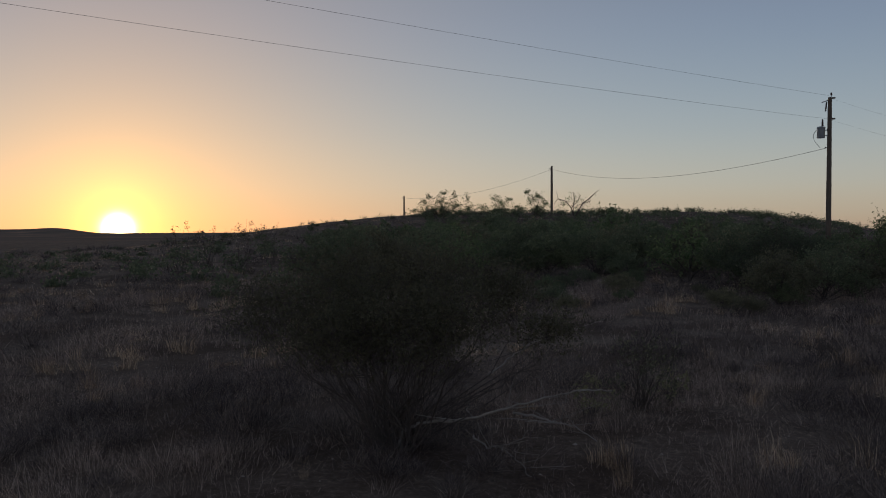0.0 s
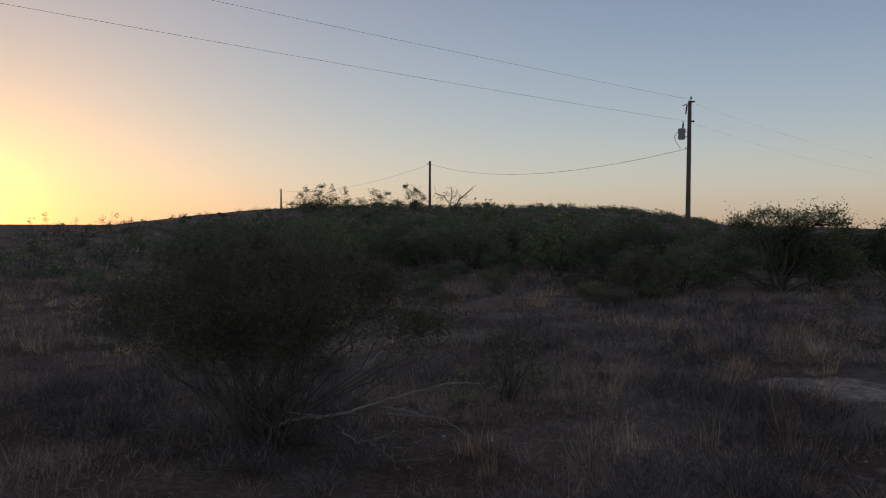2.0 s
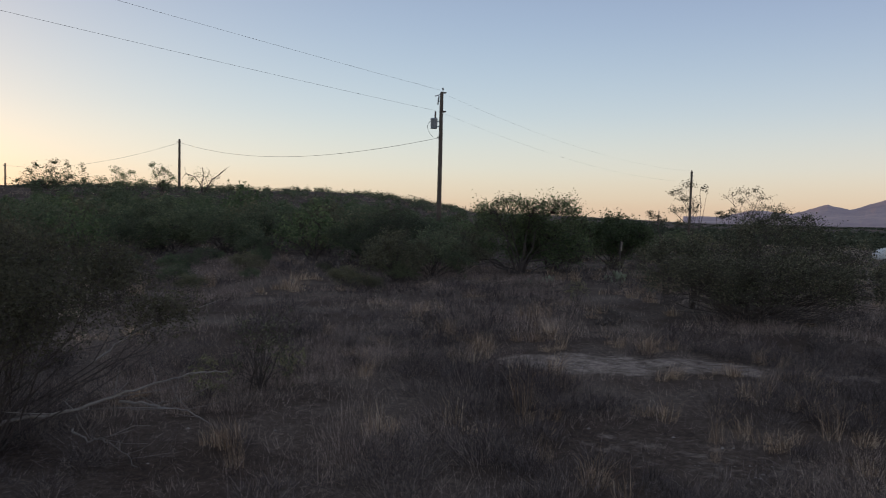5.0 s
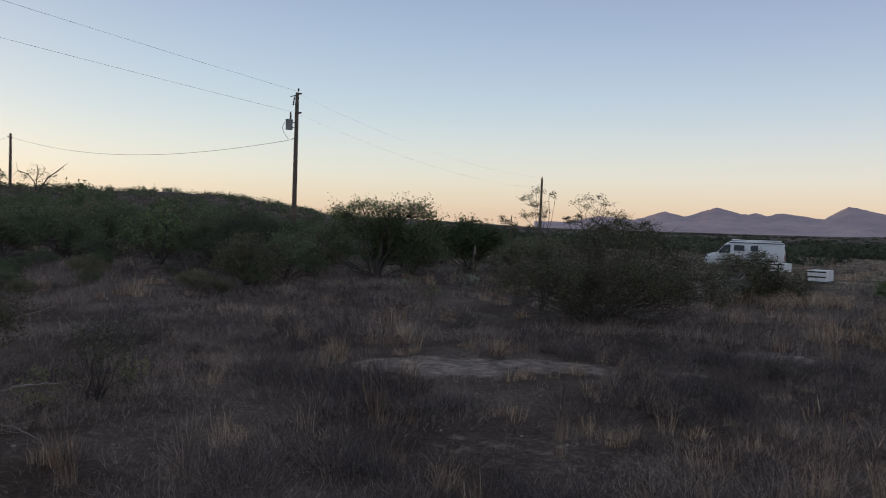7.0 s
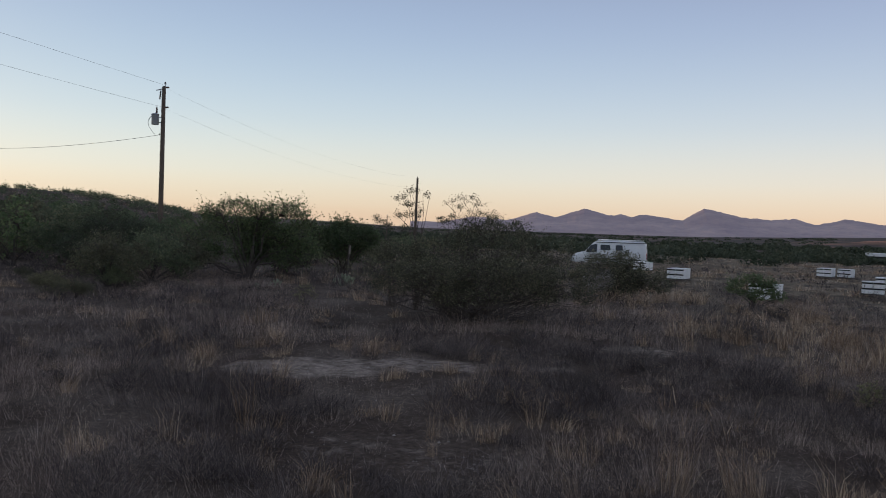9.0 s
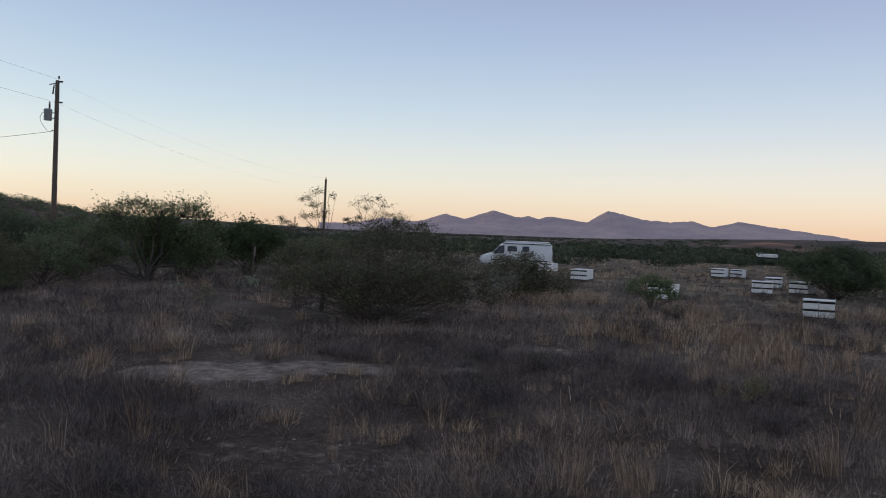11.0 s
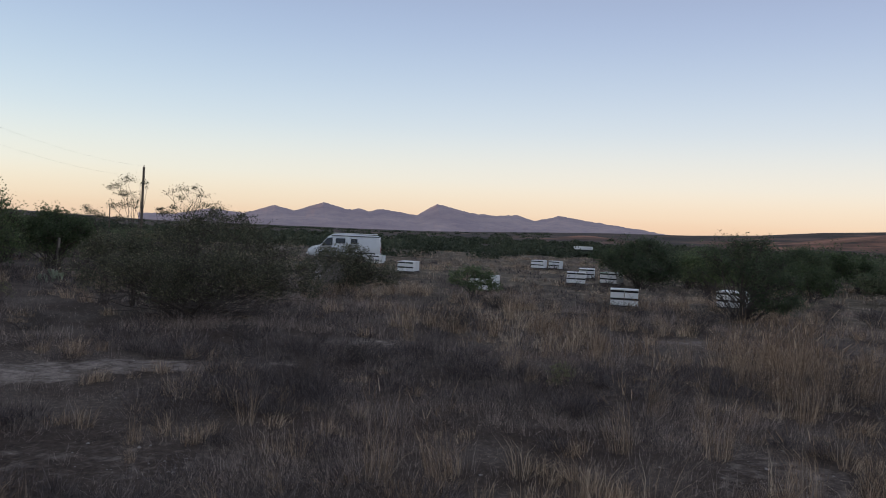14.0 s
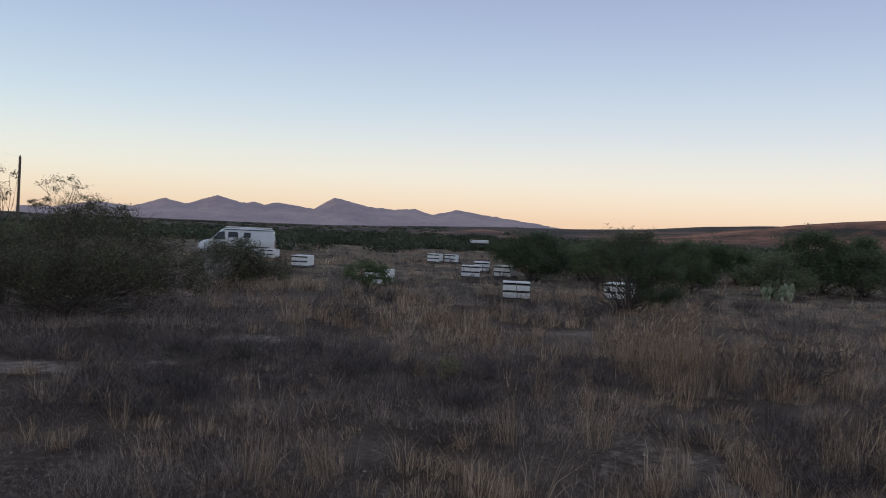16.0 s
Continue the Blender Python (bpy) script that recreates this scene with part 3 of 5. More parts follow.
# tall thin shoots of the shrubs that stand behind it
for (x, y), s, fork, lobes in (
        ((12.83, 13.64), 8, (0.05, 0, 1.7), [(-0.2, 0, 2.72, 0.22, 0.16), (-0.45, 0, 2.55, 0.24, 0.12), (-0.25, 0, 2.4, 0.25, 0.13), (0.14, 0, 2.62, 0.16, 0.14), (-0.4, 0, 2.15, 0.3, 0.11), (-0.05, 0.1, 2.2, 0.25, 0.2)]),
        ((13.33, 12.74), 9, (0.05, 0, 1.9), [(-0.32, 0, 2.55, 0.24, 0.13), (-0.02, 0, 2.6, 0.24, 0.14), (0.33, 0, 2.5, 0.25, 0.14), (0.68, 0.1, 2.2, 0.3, 0.2), (-0.1, 0, 2.4, 0.26, 0.15), (0.2, 0, 2.64, 0.2, 0.1), (0.35, 0.1, 2.25, 0.35, 0.2), (0.0, 0.1, 2.1, 0.3, 0.2), (0.45, 0, 1.95, 0.45, 0.28), (0.85, 0.1, 1.85, 0.45, 0.28), (0.7, 0, 2.05, 0.35, 0.22)]),
        ((12.48, 14.21), 10, (0, 0, 1.4), [(-0.27, 0, 2.0, 0.22, 0.1), (-0.1, 0, 1.9, 0.24, 0.1), (-0.38, 0, 2.08, 0.14, 0.08), (0.3, 0, 1.85, 0.25, 0.12)]),
        ((13.28, 13.21), 11, (0, 0, 1.5), [(-0.05, 0, 2.05, 0.22, 0.12), (-0.17, 0, 2.14, 0.16, 0.08), (0.1, 0, 2.18, 0.16, 0.1)])):
    leafy_plant("lanky_shrub", "sparse lanky desert shrub with feathery tips", "bush", (x, y), "lanky shrubs", seed=s, lobes=lobes, tips=44 * len(lobes), leaves=5, leaf=0.022, r_base=0.011,
                stems=2, foot=0.1, shell=0.15, gaps=0.3, puff=0.13, stray=0.15, up=0.5, fork=fork)
# the bush right in front of the first view
leafy_plant("creosote_bush", "upright creosote bush with a broom of thin dark stems", "bush", (-0.42, 7.35), seed=12, tips=5200, leaves=12, leaf=0.019, r_base=0.009, stems=9, foot=0.2,
            shell=0.15, gaps=0.45, puff=0.13, up=0.3, bend=0.7, crook=0.04, material=DARK_CREOSOTE, lobes=[
                (-1.05, 0, 1.3, 0.6, 0.42), (-0.45, 0, 1.55, 0.6, 0.4), (0.3, 0, 1.6, 0.65, 0.4), (0.95, 0, 1.4, 0.6, 0.42), (0.35, -0.6, 1.25, 0.65, 0.4), (-0.5, -0.5, 1.2, 0.6, 0.4),
                (0.1, 0.65, 1.4, 0.8, 0.45), (1.45, 0.2, 1.05, 0.42, 0.3), (0.1, 0, 1.05, 0.9, 0.35), (-0.5, 0.3, 1.0, 0.7, 0.3)])
leafy_plant("creosote_bush", "small olive creosote sprig beside a larger bush", "bush", (2.2, 8.9), seed=13, height=1.0, radius=0.6, tips=160, leaves=8, leaf=0.022, r_base=0.01, stems=3, foot=0.1)

# mesquite trees at the edge of the clearing
leafy_plant("mesquite_tree", "spreading mesquite tree with dark forked trunk", "tree", (14.3, 23.5), "mesquite trees", seed=21, tips=3000, leaves=11, leaf=0.046, r_base=0.048, material=MESQUITE, stems=1, foot=0.14,
            shell=0.15, gaps=0.4, puff=0.14, ragged=0.24, stray=0.08, lobes=[
                (-1.1, 0, 2.1, 0.75, 0.5), (-0.4, 0, 2.35, 0.65, 0.42), (0.5, 0, 2.2, 0.8, 0.5), (1.4, 0, 2.25, 0.75, 0.5), (1.9, 0.1, 1.85, 0.65, 0.5), (-1.6, 0, 1.4, 0.75, 0.6),
                (1.2, 0.3, 1.45, 0.95, 0.6), (0.1, 0.5, 1.6, 1.0, 0.6), (1.9, 0.2, 1.1, 0.7, 0.6), (-1.1, 0.4, 0.9, 0.8, 0.5), (0.4, 0.9, 1.1, 1.3, 0.7), (-0.7, 0.2, 1.7, 0.8, 0.6), (0.5, 0.3, 1.8, 0.9, 0.5), (-1.7, 0.1, 0.75, 0.8, 0.5), (1.6, 0.4, 0.7, 0.9, 0.5), (0.2, 0.8, 0.7, 1.0, 0.5)], **TREE)
leafy_plant("mesquite_tree", "rounded dense dark green mesquite", "tree", (19.4, 25.0), "mesquite trees", seed=22, height=2.35, radius=1.6, tips=1700, leaves=12, leaf=0.055, r_base=0.035, material=MESQUITE,
            stems=3, foot=0.3, gaps=0.3, puff=0.12, **TREE)
leafy_plant("mesquite_tree", "low soft green mesquite beside a forked one", "tree", (10.6, 25.4), "mesquite trees", seed=23, height=2.15, radius=2.0, tips=1900, leaves=16, leaf=0.036, r_base=0.03, material=FAR_GREEN,
            stems=3, foot=0.3, gaps=0.35, puff=0.13, **TREE)

leafy_plant("mesquite_tree", "low soft green mesquite between two taller ones", "tree", (17.0, 25.6), "mesquite trees", seed=24, height=1.75, radius=1.4, tips=700, leaves=11, leaf=0.05, r_base=0.03, material=SOFT_GREEN,
            stems=3, foot=0.2, gaps=0.35, puff=0.13, ragged=0.22, **TREE)

# ---- scrub on the hillside and round the clearing ----
def drifts(x, y, s, seed):
    """Smooth patches between 0 and 1 over the plan."""
    rng = np.random.RandomState(seed)
    z = np.zeros_like(x)
    for k in range(7):
        a, p = rng.random() * 6.283, rng.random() * 6.283
        q = s * (0.6 + 1.1 * rng.random())
        z += np.sin((x * math.cos(a) + y * math.sin(a)) / q + p)
    return np.clip(0.5 + z / 6, 0, 1)


def scatter(seed, n, az0, az1, d0, d1, gap, keep=lambda x, y: True, power=0.5):
    rng = np.random.RandomState(seed)
    out = []
    for _ in range(n * 30):
        if len(out) >= n:
            break
        az = az0 + (az1 - az0) * rng.random()
        d = d0 + (d1 - d0) * rng.random() ** (1 / (2 * power) if power else 1)
        x, y = polar(az, d)
        if keep(x, y) and all((x - a) ** 2 + (y - b) ** 2 > gap * gap for a, b in out):
            out.append((x, y))
    return out, rng


def clump_mass(name, label, clumps, material, seed, leaf):
    """Many low bushes (x, y, height, half width) as one mass of leaves that reach down to the soil."""
    rng = np.random.RandomState(seed)
    v, f, k = [], [], 0
    for x, y, h, r in clumps:
        n = int(90 + 130 * h)
        knots = rng.normal(size=(6, 3)) * [0.45 * r, 0.45 * r, 0] + [0, 0, 1] * rng.random((6, 1)) * 0.55 * h
        c = knots[rng.randint(6, size=n)] + rng.normal(size=(n, 3)) * [0.3 * r, 0.3 * r, 0.26 * h]
        c[:, 2] = np.abs(c[:, 2])
        c += [x, y, 0]
        c[:, 2] += land(c[:, 0], c[:, 1]) - 0.02
        a, b = leaf_quads(rng, c, leaf * 1.7, leaf * 0.8)
        v.append(a), f.append(b + k)
        k += len(a)
    tagged(arrays_part(name, np.concatenate(v), [np.concatenate(f)], material), label, "scrub", kind="stuff")


def hillside_scrub():
    shapes, near = [], []
    label = "soft dark green desert scrub bush on the hillside"
    kinds = (SCRUB_GREEN, SOFT_GREEN, SCRUB_OLIVE)
    for k, (x, y) in enumerate(scatter(30, 3, -4, 14, 30, 36, 4)[0]):
        near.append(leafy_plant("scrub_bush", label, "bush", (x, y), "hillside scrub", seed=44 + k, height=1.9, radius=1.6, tips=420, leaves=18, leaf=0.052, r_base=0.025, material=kinds[k],
                                stems=2, foot=0.1, gaps=0.35, puff=0.14))
    for k, (x, y) in enumerate(scatter(31, 3, -4, 24, 45, 60, 8)[0]):
        shapes.append(leafy_plant("scrub_bush", label, "bush", (x, y), "hillside scrub", seed=40 + k, height=1.9, radius=1.6, tips=150, leaves=8, leaf=0.125, r_base=0.025, material=kinds[k],
                                  stems=1, foot=0.06, gaps=0.3, puff=0.15, twigs=False))
    tall = leafy_plant("mesquite_tree", "ragged mesquite on the hillside", "tree", polar(12, 50), "hillside mesquites", seed=47, height=2.9, radius=1.9, tips=190, leaves=8, leaf=0.12, r_base=0.05,
                       material=MESQUITE, stems=1, foot=0.06, gaps=0.4, puff=0.13, twigs=False, **TREE)
    shapes.append(tall)

    def open_ground(x, y):
        ragged = math.hypot(x, y) > 21 + 13 * drifts(np.array([x]), np.array([y]), 2.6, 17)[0]
        return ragged and math.hypot(x - 20, y - 42) > 2.2 and not (y < 27.5 and x > 12) and math.hypot(x - 10.6, y - 25.4) > 1.6

    def crest(az):
        """How high the hill stands against the sky on a bearing, in degrees."""
        d = np.linspace(40, 130, 60)
        z = land(d * math.sin(radians(az)), d * math.cos(radians(az)))
        return math.degrees(np.max(np.arctan2(z - 2.0, d)))

    def room(x, y, under):
        """The height that leaves a plant below the crest line."""
        az, d = math.degrees(math.atan2(x, y)), math.hypot(x, y)
        return 2.0 + d * math.tan(radians(crest(az) - under)) - land_z(x, y)

    spots, rng = scatter(32, 175, -8, 27.5, 22, 66, 2.0, open_ground, 0.42)
    for x, y in spots:
        k = rng.choice(4, p=[0.35, 0.25, 0.25, 0.15])
        s = min(0.6 + 0.6 * rng.random(), room(x, y, 0.2 + 0.6 * rng.random()) / (1.9 if k < 3 else 2.9))
        which = near[k] if k < 3 and math.hypot(x, y) < 38 else shapes[k]
        put_copy(which, x, y, rng.random() * 360, max(s, 0.3), 0.85 + 0.25 * rng.random())
    spots, rng = scatter(38, 26, -7, 24, 17, 29, 1.5, lambda x, y: not (y < 27.5 and x > 11.5))
    for x, y in spots:                                                    # small bushes strewn before the thick scrub
        put_copy(near[rng.randint(3)], x, y, rng.random() * 360, 0.22 + 0.25 * rng.random(), 0.8)
    low = [(x, y, 0.35 + 0.4 * rng.random(), 0.5 + 0.6 * rng.random()) for x, y in scatter(33, 190, -1.5, 27, 62, 97, 1.7, open_ground)[0]]
    for x, y in scatter(34, 90, -34, -3, 24, 80, 2.4)[0]:                 # sparse scrub on the plain under the sun
        h = min(0.4 + 0.7 * rng.random(), max(0.25, room(x, y, 0.35)))
        low.append((x, y, h, h * (0.8 + 0.4 * rng.random())))
    clump_mass("low_scrub", "low dark scrub scattered over the hilltop and plain", low, SCRUB_GREEN, 71, 0.1)
    spots, rng = scatter(39, 18, 32.5, 44, 29, 58, 2.2, lambda x, y: math.hypot(x - 19.4, y - 25) > 3)
    for x, y in spots:                                                    # bushes behind the wide creosote
        put_copy(shapes[rng.choice(3)], x, y, rng.random() * 360, 0.5 + 0.4 * rng.random(), 0.85)
    spots, rng = scatter(35, 16, 27, 38, 34, 75, 3.0)
    for x, y in spots:
        put_copy(shapes[rng.choice(3)], x, y, rng.random() * 360, 0.55 + 0.3 * rng.random(), 0.8)


hillside_scrub()

# what stands out against the sky along the crest
for label, (x, y), s, tips, lobes in (
        ("open feathery mesquite on the hill crest", (0.2, 78.0), 51, 620, [(-2.6, 0, 0.7, 0.7, 0.4), (-1.6, 0, 1.3, 0.8, 0.9), (-1.3, 0, 2.1, 0.5, 0.4), (-0.1, 0, 1.5, 1.0, 1.0), (0.1, 0, 2.35, 0.7, 0.4), (1.1, 0, 2.1, 0.5, 0.6),
                                                                           (1.2, 0, 1.2, 0.9, 0.7), (2.4, 0, 1.8, 0.5, 0.7), (2.5, 0, 0.9, 0.8, 0.6), (0, 0.3, 0.6, 2.8, 0.5)]),
        ("low thin mesquite on the hill crest", (5.7, 77.8), 52, 360, [(-1.5, 0, 0.9, 0.8, 0.5), (-0.5, 0, 1.8, 0.6, 0.5), (0.2, 0, 1.3, 0.9, 0.7), (0.9, 0, 1.6, 0.6, 0.5), (1.8, 0, 0.9, 0.8, 0.5), (0.2, 0.2, 0.6, 2.0, 0.4)]),
        ("small upright mesquite beside a service pole", (9.1, 77.4), 53, 230, [(-0.8, 0, 2.3, 0.5, 0.4), (-0.5, 0, 1.5, 0.65, 0.7), (0.3, 0, 1.8, 0.65, 0.6), (0.9, 0, 1.2, 0.6, 0.5), (0.1, 0, 0.7, 1.0, 0.5)]),
        ("low rounded bush on the hill crest", (15.5, 76.4), 55, 90, [(-0.4, 0, 0.7, 0.7, 0.45), (0.4, 0, 0.75, 0.7, 0.45)])):
    leafy_plant("mesquite_tree", label, "tree", (x, y), "crest mesquites", seed=s, lobes=lobes, tips=tips, leaves=7, leaf=0.085, r_base=0.035, material=MESQUITE, stems=2, foot=0.2, shell=0.05, gaps=0.35,
                puff=0.16, stray=0.05, ragged=0.22, crook=0.05, **TREE)


def dead_mesquite(x, y):
    """A half dead tree: a few crooked limbs that lean apart, with leaves left on one of them."""
    ob = thing("dead_mesquite", pose(x, y, land_z(x, y) + 0.1, 0, 0, -9), "half dead mesquite with bare crooked limbs on the crest", "tree")
    rng, wood = np.random.RandomState(54), Wood()
    for limb, r in ((((0.3, 0.0), (0.55, 0.45), (0.95, 1.15), (1.45, 1.5), (2.1, 2.1)), 0.07), (((0.95, 1.15), (1.3, 1.2), (1.65, 1.3)), 0.035), (((0.1, 0.0), (-0.1, 0.7), (-0.6, 1.35), (-1.35, 1.6)), 0.06),
                    (((-0.6, 1.35), (-0.75, 1.1), (-1.1, 1.05)), 0.03), (((0.1, 0.1), (0.05, 0.9), (0.2, 1.5), (0.1, 2.15)), 0.05), (((0.05, 0.9), (0.5, 1.4), (0.75, 1.9)), 0.03), (((0.55, 0.45), (0.9, 0.6), (1.1, 0.9)), 0.03)):
        pts = np.array([(a, 0.1 * rng.normal(), b) for a, b in limb])
        wood.line(pts, r, r * 0.5)
        for p in pts[1:]:
            for _ in range(3):
                d = rng.normal(size=3) * 0.14 + [0, 0, 0.08]
                wood.line(np.array([p, p + d, p + d * 1.8 + rng.normal(size=3) * 0.04]), r * 0.35, r * 0.15)
    v, f = wood.skin(5)
    arrays_part("trunk", v, [f], BARK, ob)
    c = np.concatenate([rng.normal(size=(70, 3)) * [0.28, 0.2, 0.28] + at for at in ((-0.1, 0, 1.6), (0.6, 0, 1.5), (-0.9, 0, 1.0), (1.0, 0, 0.6))])
    v, f = leaf_quads(rng, c, 0.13, 0.06)
    arrays_part("crown", v, [f], MESQUITE, ob)


dead_mesquite(12.5, 77.0)
for x, y, h, s in ((-10.9, 34.4, 2.25, 61), (-10.2, 36.0, 2.1, 62), (-9.0, 37.6, 2.3, 63), (-8.2, 39.5, 2.1, 64)):
    leafy_plant("lanky_shrub", "lanky thin desert shrub with bent tips", "bush", (x, y), "lanky shrubs", seed=s, tips=120, leaves=5, leaf=0.04, r_base=0.014, stems=2, foot=0.15, shell=0.1, gaps=0.3, stray=0.1, ragged=0.25,
                lobes=[(-0.3, 0, h - 0.35, 0.3, 0.3), (0.2, 0.1, h - 0.2, 0.25, 0.25), (0.6, 0, h - 0.6, 0.4, 0.3), (-0.6, 0, h - 0.8, 0.4, 0.3), (0, 0, h - 0.9, 0.6, 0.5)])

# mesquites round the hives, to the east
EAST = dict(r_base=0.032, stems=2, foot=0.25, shell=0.25, gaps=0.45, puff=0.13, stray=0.12, crook=0.045, ragged=0.32, **TREE)
leafy_plant("mesquite_tree", "bushy green mesquite with dark low branches beside the hives", "tree", (36.7, 8.7), "mesquite trees", seed=71, tips=1900, leaves=12, leaf=0.055, material=SOFT_GREEN, lobes=[
    (-1.5, 0, 1.25, 0.7, 0.5), (-0.7, 0.2, 1.75, 0.75, 0.5), (0.2, 0, 1.95, 0.7, 0.45), (0.8, 0, 1.6, 0.75, 0.55), (1.3, 0.3, 1.1, 0.7, 0.6), (-0.7, -0.4, 0.95, 0.8, 0.45), (0.4, -0.5, 0.9, 0.9, 0.5), (-2.0, 0.2, 1.5, 0.45, 0.3), (0.6, 0.4, 0.6, 1.2, 0.45), (-0.6, 0.5, 1.2, 1.1, 0.6)], **EAST)
leafy_plant("mesquite_tree", "open green mesquite with low crooked branches in front of hives", "tree", (23.2, 2.65), "mesquite trees", seed=72, tips=1900, leaves=11, leaf=0.034, material=SOFT_GREEN, lobes=[
    (-0.85, 0, 1.75, 0.5, 0.4), (-0.25, 0, 2.0, 0.5, 0.35), (0.3, 0.1, 2.05, 0.5, 0.33), (0.75, 0.1, 1.6, 0.45, 0.45), (0.7, 0, 1.05, 0.42, 0.45), (0.1, -0.2, 1.35, 0.55, 0.42), (-0.6, 0.1, 1.35, 0.4, 0.3), (-1.1, 0, 1.3, 0.3, 0.2), (0.5, -0.2, 0.5, 0.5, 0.3), (0.0, 0.3, 1.6, 0.8, 0.5), (0.3, 0.2, 0.8, 0.6, 0.4), (1.15, 0.1, 1.15, 0.45, 0.42), (1.2, 0.1, 0.6, 0.5, 0.35), (0.9, 0.3, 0.45, 0.5, 0.3)], **EAST)
bare_shrub("dead_branches", "bare dark lower branches under the mesquite", "bush", (23.0, 2.85), seed=15, height=1.2, radius=1.15, tips=900, r_base=0.016, foot=0.2)
east_trees = [leafy_plant("mesquite_tree", "tall bushy green mesquite at the edge of the clearing", "tree", (38.9, -3.0), "mesquite trees", seed=73, tips=1500, leaves=12, leaf=0.06, material=SOFT_GREEN, lobes=[
    (-0.8, 0, 2.15, 0.75, 0.55), (0.1, 0, 2.5, 0.8, 0.45), (0.9, 0, 2.1, 0.7, 0.55), (0, 0, 1.5, 1.1, 0.6), (0.7, -0.3, 0.95, 0.8, 0.5), (-1.1, 0.2, 1.3, 0.6, 0.5)], **EAST)]
east_trees.append(leafy_plant("mesquite_tree", "pale green bushy mesquite behind a prickly pear", "tree", (36.0, -1.5), "mesquite trees", seed=74, height=2.0, radius=1.8, tips=1300, leaves=12, leaf=0.055, material=SCRUB_GREEN, **EAST))
east_trees.append(leafy_plant("mesquite_tree", "dark twiggy mesquite at the edge of the clearing", "tree", (43.5, 1.7), "mesquite trees", seed=75, height=2.4, radius=1.7, tips=1000, leaves=12, leaf=0.06, material=MESQUITE, **EAST))
for x, y, k, s in ((39.7, -5.2, 1, 1.15), (44.5, 4.6, 2, 0.8), (48.5, 3.4, 2, 0.9), (42.5, -7.5, 0, 0.8), (47.0, -1.0, 1, 1.0), (39.0, -10.5, 0, 0.85), (41.0, 2.9, 1, 0.8), (41.8, 6.6, 1, 0.85), (45.5, 0.0, 2, 0.9), (42.0, -3.9, 1, 1.1), (44.0, -5.5, 0, 0.95), (35.5, 5.6, 2, 0.85), (39.8, 7.2, 1, 1.0), (33.9, 1.6, 2, 0.75), (37.5, 2.2, 0, 0.75), (38.6, 4.4, 1, 0.95)):
    put_copy(east_trees[k], x, y, 77 * k + 40 * x, s)
far_tree = leafy_plant("mesquite_tree", "bushy green mesquite beyond the clearing", "tree", (52.0, 2.0), "mesquite trees", seed=79, height=2.3, radius=2.0, tips=190, leaves=9, leaf=0.13, r_base=0.05, material=MESQUITE,
                       stems=1, foot=0.06, gaps=0.35, puff=0.14, twigs=False, **TREE)
spots, rng = scatter(36, 30, 74, 104, 46, 85, 4.2, lambda x, y: not (y > 12 and x < 62))
for x, y in spots:
    put_copy(far_tree, x, y, rng.random() * 360, 0.55 + 0.4 * rng.random(), 0.9)
spots, rng = scatter(37, 66, 42, 80, 74, 165, 4.0, lambda x, y: not 71.2 < math.degrees(math.atan2(x, y)) < 73.7)
wash = []
for x, y in spots:                                                        # the dark thicket behind the van
    wash.append((x, y, 1.1 + 0.8 * rng.random(), 1.2 + 0.9 * rng.random()))
clump_mass("wash_scrub", "dark green brush along the edge of the clearing", wash, FAR_GREEN, 72, 0.2)
leafy_plant("grey_green_shrub", "dark olive twiggy shrub in front of the van", "bush", (21.05, 14.05), seed=81, tips=1900, leaves=11, leaf=0.036, r_base=0.018, stems=3, foot=0.25, shell=0.4, puff=0.12, lobes=[
    (-0.3, 0, 1.15, 0.6, 0.4), (0.4, 0, 1.2, 0.6, 0.4), (0.9, 0, 0.8, 0.5, 0.4), (0.2, -0.3, 0.7, 0.8, 0.45), (-0.6, 0, 0.7, 0.5, 0.4), (1.5, 0.1, 0.6, 0.5, 0.42), (0.3, 0.3, 0.5, 1.0, 0.4)])
bare_shrub("grey_shrub", "pale grey leafless shrub beside the wide creosote", "bush", (19.2, 13.6), seed=84, height=1.45, radius=1.0, tips=1100, r_base=0.012, foot=0.2, wood_material=GREY_TWIG)
leafy_plant("small_mesquite", "small green mesquite shrub in front of white hives", "bush", (23.2, 10.5), seed=82, tips=520, leaves=11, leaf=0.036, r_base=0.022, material=MESQUITE, stems=2, foot=0.12, shell=0.4, gaps=0.5, puff=0.13, lobes=[
    (-0.55, 0, 0.65, 0.35, 0.3), (-0.1, 0, 0.85, 0.4, 0.25), (0.35, 0, 0.7, 0.35, 0.25), (0, -0.1, 0.45, 0.4, 0.25), (0.6, 0.1, 0.45, 0.3, 0.2)])
bare_shrub("dry_shrub", "leafless dark shrub with crooked limbs in the dry grass", "bush", (12.4, -1.05), seed=83, height=1.0, radius=0.85, tips=1100, r_base=0.009, foot=0.1, crook=0.06)
low_dead = None
